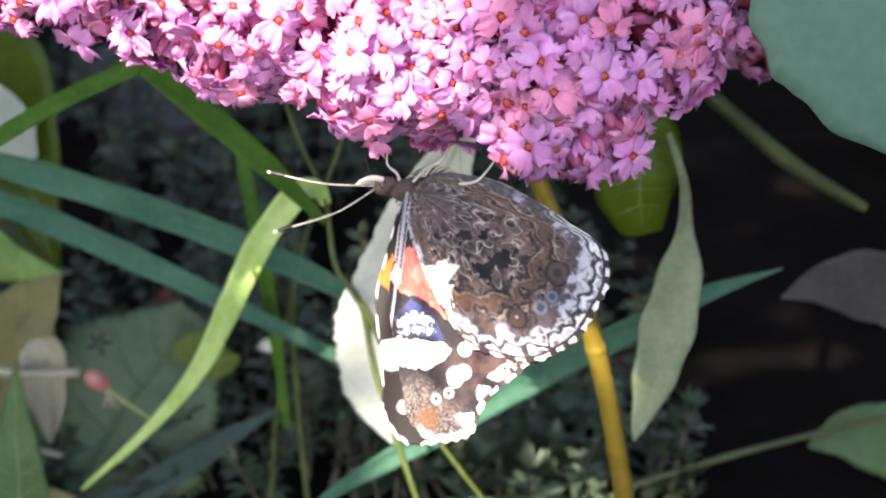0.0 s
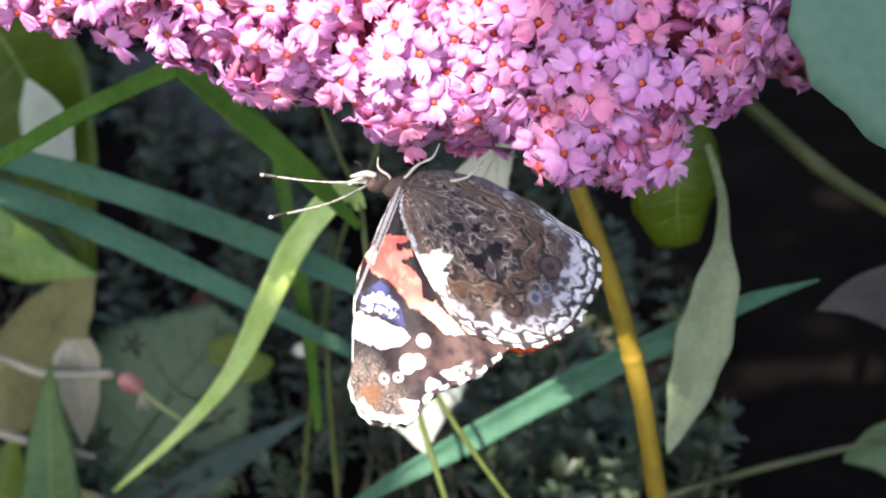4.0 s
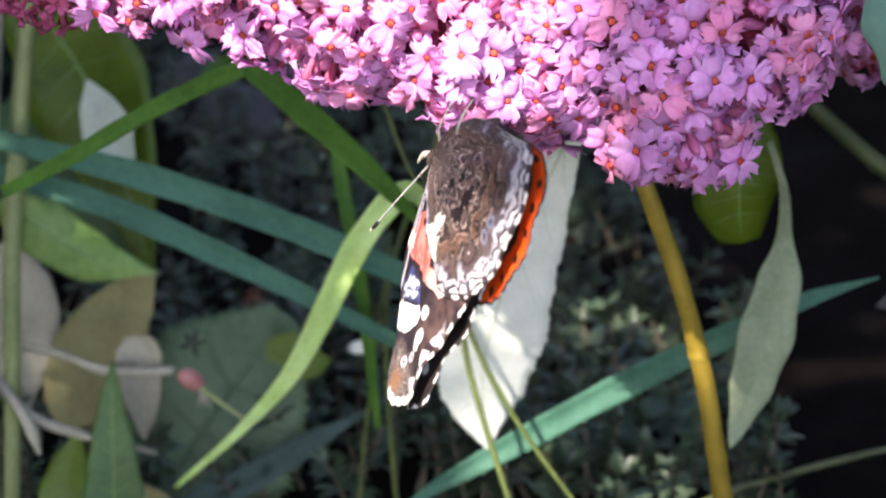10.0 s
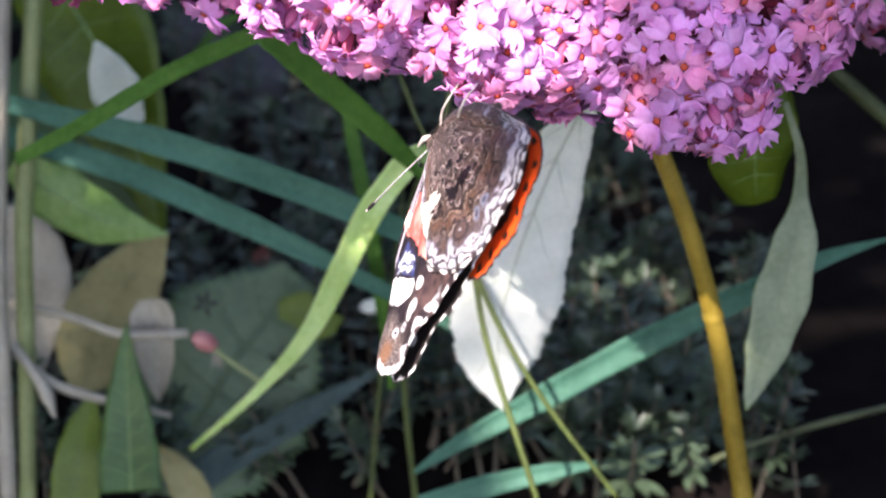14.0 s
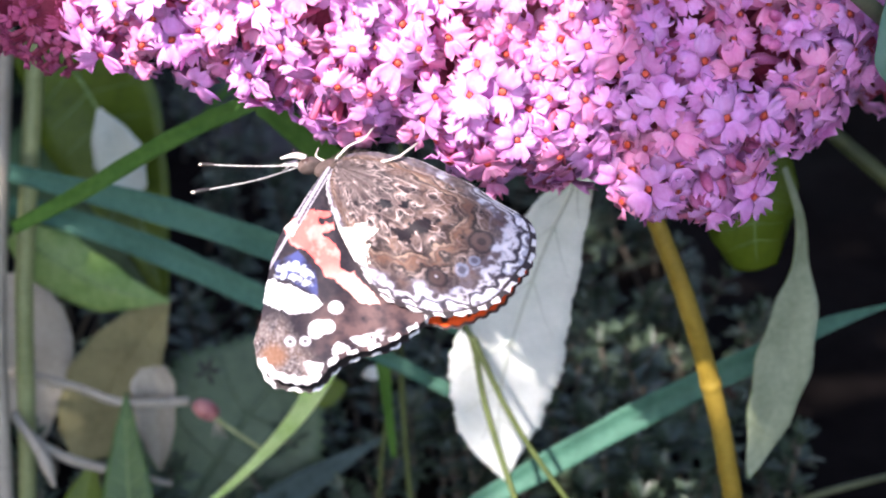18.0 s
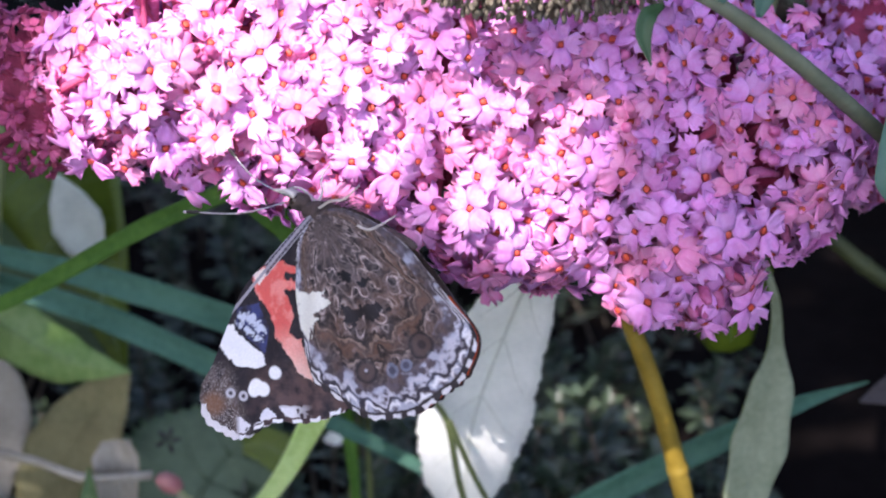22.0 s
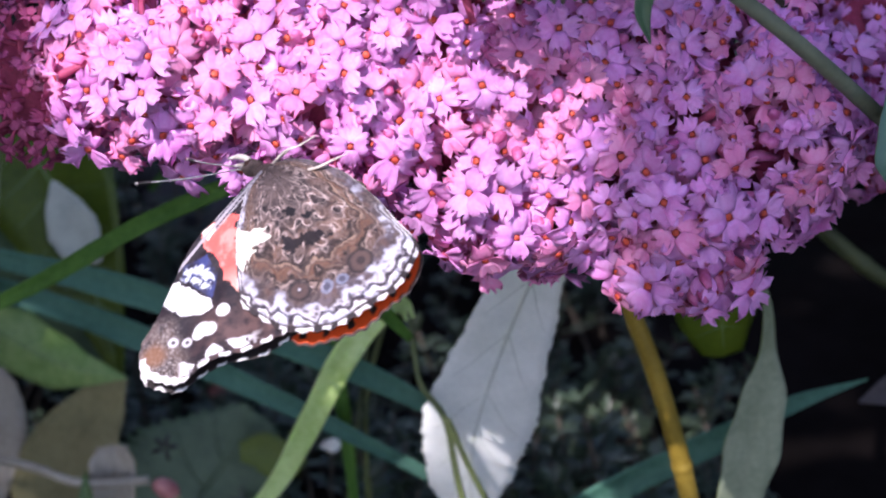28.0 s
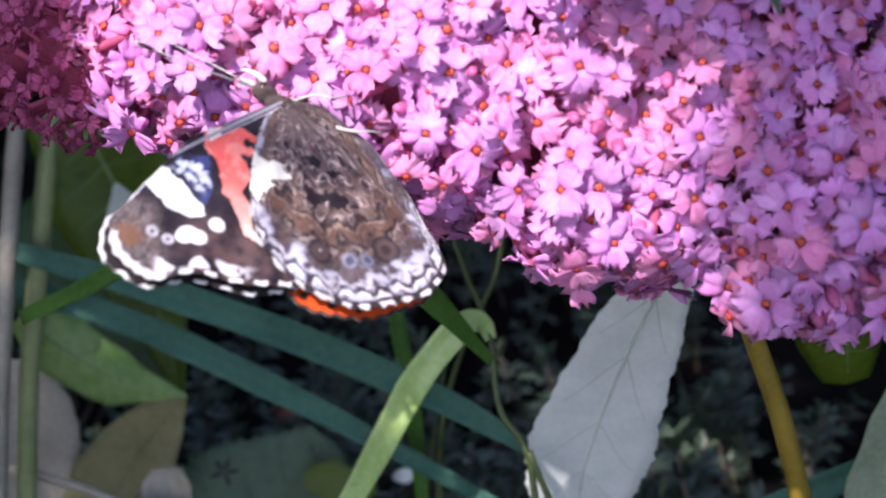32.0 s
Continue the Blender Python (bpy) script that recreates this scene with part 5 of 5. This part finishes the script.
def wing_mesh(name, outline, centre, under, upper, scallop, flip, rings=46, spokes=220):
    """A thin wing; one sheet carries the underside, the other the upper side. flip mirrors it for the other flank."""
    rim = closed_curve(outline, spokes)
    c = np.array(centre, float)
    ang = np.arange(spokes)
    rim = c + (rim - c) * (1 + scallop * np.sin(ang * 2 * np.pi * 40 / spokes)[:, None] * (rim[:, 1:] > 600))
    pts, edge = [c[None]], [np.zeros(1)]
    for r in range(1, rings + 1):
        f = (r / rings) ** 0.8
        pts.append(c + (rim - c) * f)
        edge.append(np.full(spokes, f))
    xy, edge = np.vstack(pts), np.concatenate(edge)
    px, py = xy[:, 0], xy[:, 1]
    bow = 0.00022 * np.sin(np.arctan2(py - 320, px - 590) * 22) * np.clip(np.hypot(px - 590, py - 320) / 250, 0, 1)
    bow += 0.0007 * np.clip(np.hypot(px - 590, py - 320) / 320, 0, 1) ** 2
    sign = -1.0 if flip else 1.0
    base = np.stack([(px - 600) * K, sign * bow, -(py - 330) * K], 1)
    n = len(base)
    half = 0.00006
    verts = np.vstack([base - (0, sign * half, 0), base + (0, sign * half, 0)])
    faces = []
    for j in range(spokes):
        faces.append((0, 1 + (j + 1) % spokes, 1 + j))
    for r in range(rings - 1):
        a0, b0 = 1 + r * spokes, 1 + (r + 1) * spokes
        for j in range(spokes):
            k = (j + 1) % spokes
            faces.append((a0 + j, a0 + k, b0 + k, b0 + j))
    back = [tuple(i + n for i in f[::-1]) for f in faces]
    last = 1 + (rings - 1) * spokes
    side = [(last + j, last + (j + 1) % spokes, last + (j + 1) % spokes + n, last + j + n) for j in range(spokes)]
    me = mesh_of(name, verts, faces + back + side)
    cols = np.ones((2 * n, 4), np.float32)
    cols[:n, :3], cols[n:, :3] = under(px, py, edge), upper(px, py, edge)
    at = me.color_attributes.new("scales", "FLOAT_COLOR", "POINT")
    at.data.foreach_set("color", np.clip(cols, 0, 1).ravel())
    me.materials.append(M_WING)
    return me


def build_butterfly():
    ob = thing("butterfly", "dark brown butterfly with coral red wing bands, wings closed", "butterfly")
    parts = {}
    for flank, flip, fine in (("near", False, (110, 460)), ("far", True, (40, 200))):
        parts[flank, "fore"] = part("forewing", wing_mesh("forewing", FORE, (500, 540), fore_under, fore_upper, 0.009, flip, *fine), None, ob, "forewing with coral red band and white spots")
        parts[flank, "hind"] = part("hindwing", wing_mesh("hindwing", HIND, (690, 480), hind_under, hind_upper, 0.011, flip, *fine), None, ob, "marbled brown hindwing with orange upper margin")
    part("thorax", mesh_of("thorax", *ball(loc(606, 318, 0.0014), (0.0042, 0.0017, 0.0020), 20, 12, (0.93, 0, -0.36))), M_FUR, ob)
    part("abdomen", mesh_of("abdomen", *ball(loc(690, 352, 0.0014), (0.0068, 0.0013, 0.0014), 20, 14, (0.93, 0, -0.36))), M_FUR, ob)
    head = part("head", mesh_of("head", *ball(loc(555, 288, 0.0014), (0.0017, 0.0013, 0.0013), 16, 10)), M_FUR, ob)
    for d in (0.0005, 0.0023):
        part("eye", mesh_of("eye", *ball(loc(550, 285, d), (0.0007, 0.0004, 0.0008), 12, 8)), M_EYE, head)
        part("palp", tube_mesh("palp", [loc(552, 278, d), loc(535, 268, d - 0.0002), loc(510, 264, d)], [0.0005, 0.00045, 0.00015], 10, 7), M_LIMB, head)
    # hairs on the thorax
    rng = random.Random(3)
    hairs = []
    for _ in range(260):
        d = unit([rng.gauss(0, 1), rng.gauss(0, 1), rng.gauss(0, 1)])
        a = loc(606, 318, 0.0014) + d * (0.0036, 0.0016, 0.0018)
        hairs.append(tube([a, a + d * 0.0008 + (0.0006, 0, 0), a + d * 0.0012 + (0.0014, 0, -0.0002)], [0.00005, 0.00002], 4, 3))
    fur = part("thorax_hair", mesh_of("thorax_hair", *joined(hairs)), M_FUR, ob)
    for tip, bend, d in (((348, 291), (450, 300), -0.0002), ((398, 184), (462, 240), 0.003)):
        an = part("antenna", tube_mesh("antenna", [loc(545, 284, 0.0014), loc(*bend, d), loc(*tip, d * 2)], [0.00013, 0.00012, 0.00013], 30, 6), M_ANTENNA, ob, "thin grey banded antenna")
        e = loc(*tip, d * 2)
        way = unit(e - loc(*bend, d))
        part("club", mesh_of("club", *ball(e - way * 0.0006, (0.0013, 0.00030, 0.00030), 10, 8, way)), M_DARK, an, "dark club with a pale tip")
        part("club_tip", mesh_of("club_tip", *ball(e + way * 0.0006, (0.00035, 0.00024, 0.00024), 8, 6, way)), M_LIMB, an)
    for pts in (((590, 305, 0.0006), (625, 292, -0.001), (655, 290, -0.0015), (683, 268, -0.001)),
                ((598, 308, 0.0020), (560, 272, 0.0028), (540, 262, 0.003), (515, 264, 0.0035)),
                ((640, 322, 0.0010), (690, 345, -0.0012), (720, 338, -0.0015), (745, 325, -0.001)),
                ((580, 298, 0.0020), (590, 275, 0.003), (585, 250, 0.004), (600, 225, 0.005))):
        part("leg", tube_mesh("leg", [loc(*p) for p in pts], [0.00026, 0.0002, 0.00016, 0.0001], 18, 6), M_LIMB, ob, "slender cream leg")
    part("proboscis", tube_mesh("proboscis", [loc(545, 282, 0.0014), loc(535, 262, 0.0008), loc(545, 240, 0.002), loc(548, 222, 0.004)], [0.00013, 0.0001, 0.00008], 14, 5), M_DARK, ob)
    return ob, parts


butterfly, wings = build_butterfly()

# ---- motion of the butterfly and its wings ----
BUTTERFLY_ROWS = [
    (0, pose(0.01365, 0.20673, 0.16954, -35.49, -13.62, 24.18)),
    (1, pose(0.00957, 0.21281, 0.16998, -46.67, -6.68, 29.48)),
    (2, pose(0.00785, 0.21244, 0.16943, -46.39, -12.87, 27.56)),
    (2.5, pose(0.00817, 0.21174, 0.17007, -48.34, -10.11, 29.72)),
    (4.5, pose(0.00734, 0.21125, 0.16902, -47.46, -7.74, 30.98)),
    (5, pose(0.00481, 0.21399, 0.17185, -49.36, -1.30, 37.92)),
    (5.5, pose(0.00243, 0.21074, 0.17542, -50.31, 8.78, 21.10)),
    (6, pose(0.00246, 0.21255, 0.17338, -42.35, -8.07, 17.52)),
    (7, pose(-0.00035, 0.21475, 0.17491, -56.11, -9.62, 1.89)),
    (8, pose(-0.00096, 0.21321, 0.17488, -52.17, -33.19, -24.33)),
    (9, pose(-0.00085, 0.21099, 0.17593, -42.51, -33.83, -36.60)),
    (10, pose(0.00085, 0.20489, 0.17612, -39.19, -53.66, -40.16)),
    (11, pose(-0.00040, 0.20803, 0.17525, -38.40, -57.31, -43.65)),
    (12, pose(-0.00300, 0.20594, 0.17457, -48.34, -56.82, -33.85)),
    (13, pose(-0.00134, 0.20822, 0.17344, -44.27, -55.65, -40.47)),
    (13.5, pose(-0.00100, 0.20879, 0.17336, -45.14, -55.37, -39.70)),
    (15.5, pose(-0.00987, 0.21529, 0.17099, -60.70, -34.48, -11.01)),
    (16, pose(-0.01074, 0.21589, 0.17203, -60.69, -32.36, -6.59)),
    (17, pose(-0.01349, 0.21519, 0.17191, -66.80, -11.87, 23.85)),
    (18, pose(-0.01409, 0.21445, 0.17710, -57.69, -7.13, 24.44)),
    (19, pose(-0.01406, 0.21564, 0.18112, -43.00, 4.90, 31.78)),
    (20, pose(-0.01535, 0.21789, 0.18330, -44.16, 6.02, 9.89)),
    (21, pose(-0.01449, 0.21629, 0.18460, -25.15, -4.13, -9.73)),
    (22, pose(-0.01756, 0.21902, 0.18530, -19.36, -11.42, -19.07)),
    (23, pose(-0.02016, 0.22091, 0.18805, -8.00, -8.02, -3.90)),
    (24, pose(-0.02122, 0.22312, 0.18492, -67.27, 0.95, 34.57)),
    (25, pose(-0.02147, 0.22550, 0.18638, -60.03, -7.53, 4.12)),
    (25.5, pose(-0.02173, 0.22436, 0.18758, -56.07, -5.92, 6.27)),
    (27.5, pose(-0.02322, 0.22359, 0.18822, -54.36, -17.80, -14.39)),
    (28, pose(-0.02432, 0.22290, 0.18854, -57.61, -14.64, -10.99)),
    (29, pose(-0.02445, 0.22362, 0.18756, -54.72, -13.68, -0.80)),
    (30, pose(-0.02369, 0.22590, 0.18796, -54.44, -4.86, 3.72)),
    (31, pose(-0.02798, 0.22458, 0.19207, -61.09, 9.59, -2.60)),
    (32, pose(-0.03014, 0.23125, 0.19228, -58.53, 20.22, 11.88)),
]
FORE_SWING = [
    (0, -13.3),
    (1, 0.6),
    (2, -0.6),
    (2.5, 1.0),
    (4.5, 0.7),
    (5, 9.1),
    (5.5, 8.3),
    (6, 4.1),
    (7, 0.4),
    (8, -4.0),
    (9, -5.6),
    (10, -1.5),
    (11, -7.2),
    (12, -4.5),
    (13, -5.7),
    (13.5, -5.7),
    (15.5, -10.4),
    (16, -9.1),
    (17, -1.3),
    (18, 1.8),
    (19, 3.2),
    (20, 0.1),
    (21, -0.1),
    (22, 0.9),
    (23, -2.6),
    (24, 4.8),
    (25, -6.5),
    (25.5, -6.3),
    (27.5, -5.8),
    (28, -7.3),
    (29, -7.4),
    (30, -7.3),
    (31, -4.2),
    (32, -3.1),
]
FAR_OPEN = [(0, 2), (4.5, 2), (5, 5), (5.5, 2), (7, 3), (8, 4), (9, 3.5), (10, 3), (13.5, 3), (16, 3), (18, 3), (20, 2), (24, 3), (27.5, 4), (32, 3)]
# the breeze on the leaves
WHITE_LEAF_SWAY = [
    (0, pose(-0.0012, 0.0003, 0.0006)),
    (2, pose(-0.0011, 0.0002, 0.0003)),
    (4.5, pose(-0.0009, -0.0001, -0.0002)),
    (6, pose(-0.0005, 0.0001, 0.0002)),
    (9, pose(-0.0003, 0.0001, 0.0002)),
    (11, pose(-0.0003, -0.0000, -0.0001)),
    (13, pose(0.0000, -0.0000, 0.0000)),
    (16, pose(-0.0004, -0.0000, -0.0000)),
    (18, pose(-0.0002, -0.0001, -0.0003)),
    (19, pose(-0.0004, 0.0014, 0.0034)),
    (21, pose(-0.0007, 0.0018, 0.0046)),
    (25, pose(-0.0033, 0.0030, 0.0056)),
    (28, pose(0.0000, 0.0021, 0.0049)),
    (29, pose(-0.0002, 0.0021, 0.0049)),
    (30, pose(-0.0001, 0.0024, 0.0057)),
    (31, pose(0.0022, 0.0022, 0.0055)),
    (32, pose(0.0050, 0.0022, 0.0055)),
]
HANGING_SWAY = [
    (0, pose(-0.0003, 0.0001, 0.0003)),
    (2, pose(-0.0002, 0.0001, 0.0002)),
    (4.5, pose(-0.0000, -0.0001, -0.0002)),
    (6, pose(0.0004, 0.0002, 0.0004)),
    (9, pose(0.0003, -0.0000, 0.0000)),
    (11, pose(-0.0002, 0.0000, 0.0001)),
    (13, pose(0.0000, -0.0000, 0.0000)),
    (16, pose(0.0001, 0.0002, 0.0003)),
    (18, pose(-0.0001, 0.0001, 0.0001)),
    (21, pose(0.0003, 0.0001, 0.0001)),
    (25, pose(-0.0024, 0.0011, 0.0019)),
    (28, pose(-0.0016, -0.0004, -0.0011)),
    (29, pose(-0.0008, 0.0004, 0.0008)),
    (30, pose(-0.0002, 0.0001, 0.0003)),
    (32, pose(-0.0002, 0.0001, 0.0003)),
]
YELLOW_SWAY = [
    (0, pose(-0.0011, 0.0000, -0.0000)),
    (6, pose(-0.0003, 0.0000, -0.0000)),
    (10, pose(0.0002, 0.0000, 0.0000)),
    (13, pose(0.0000, -0.0000, 0.0000)),
    (19, pose(-0.0014, -0.0000, 0.0000)),
    (21, pose(-0.0029, 0.0000, 0.0000)),
    (25, pose(-0.0031, 0.0002, -0.0001)),
    (29, pose(-0.0019, 0.0001, -0.0000)),
    (30, pose(-0.0021, 0.0000, -0.0000)),
    (31, pose(0.0008, 0, 0)),
    (32, pose(0.0003, 0, 0)),
]
PIVOT = loc(585, 318)
AXIS = Vector((0.93, 0.0, -0.36)).normalized()


def opened(angle, offset):
    """A turn about the body's axis, for a wing on the far flank."""
    return Matrix.Translation(Vector(PIVOT) + Vector((0, offset, 0))) @ Matrix.Rotation(radians(angle), 4, AXIS) @ Matrix.Translation(-Vector(PIVOT))


def swung(angle, offset):
    """A swing of a forewing within its own plane."""
    return Matrix.Translation(Vector(PIVOT) + Vector((0, offset, 0))) @ Matrix.Rotation(radians(angle), 4, "Y") @ Matrix.Translation(-Vector(PIVOT))


def motions():
    for plant, sway in ((white_leaf, WHITE_LEAF_SWAY), (curled_leaf, HANGING_SWAY), (hanging_leaf, HANGING_SWAY), (yellow_plant, YELLOW_SWAY), (shade_twig, TWIG_SWAY)):
        walk(plant, sway)
    walk(butterfly, BUTTERFLY_ROWS)
    ts = [a for a, _ in FORE_SWING]
    walk(wings["near", "fore"], [(t, swung(a, 0.0)) for t, a in FORE_SWING])
    walk(wings["near", "hind"], [(0, Matrix.Translation((0, -0.0005, 0))), (32, Matrix.Translation((0, -0.0005, 0)))])
    far = [(t, float(np.interp(t, [a for a, _ in FAR_OPEN], [b for _, b in FAR_OPEN]))) for t in sorted({*ts, *[a for a, _ in FAR_OPEN]})]
    walk(wings["far", "hind"], [(t, opened(a, 0.0024)) for t, a in far])
    walk(wings["far", "fore"], [(t, opened(a, 0.0020) @ swung(float(np.interp(t, ts, [b for _, b in FORE_SWING])) * 0.6 + (15 if t == 5 else 0), 0.0)) for t, a in far])


motions()
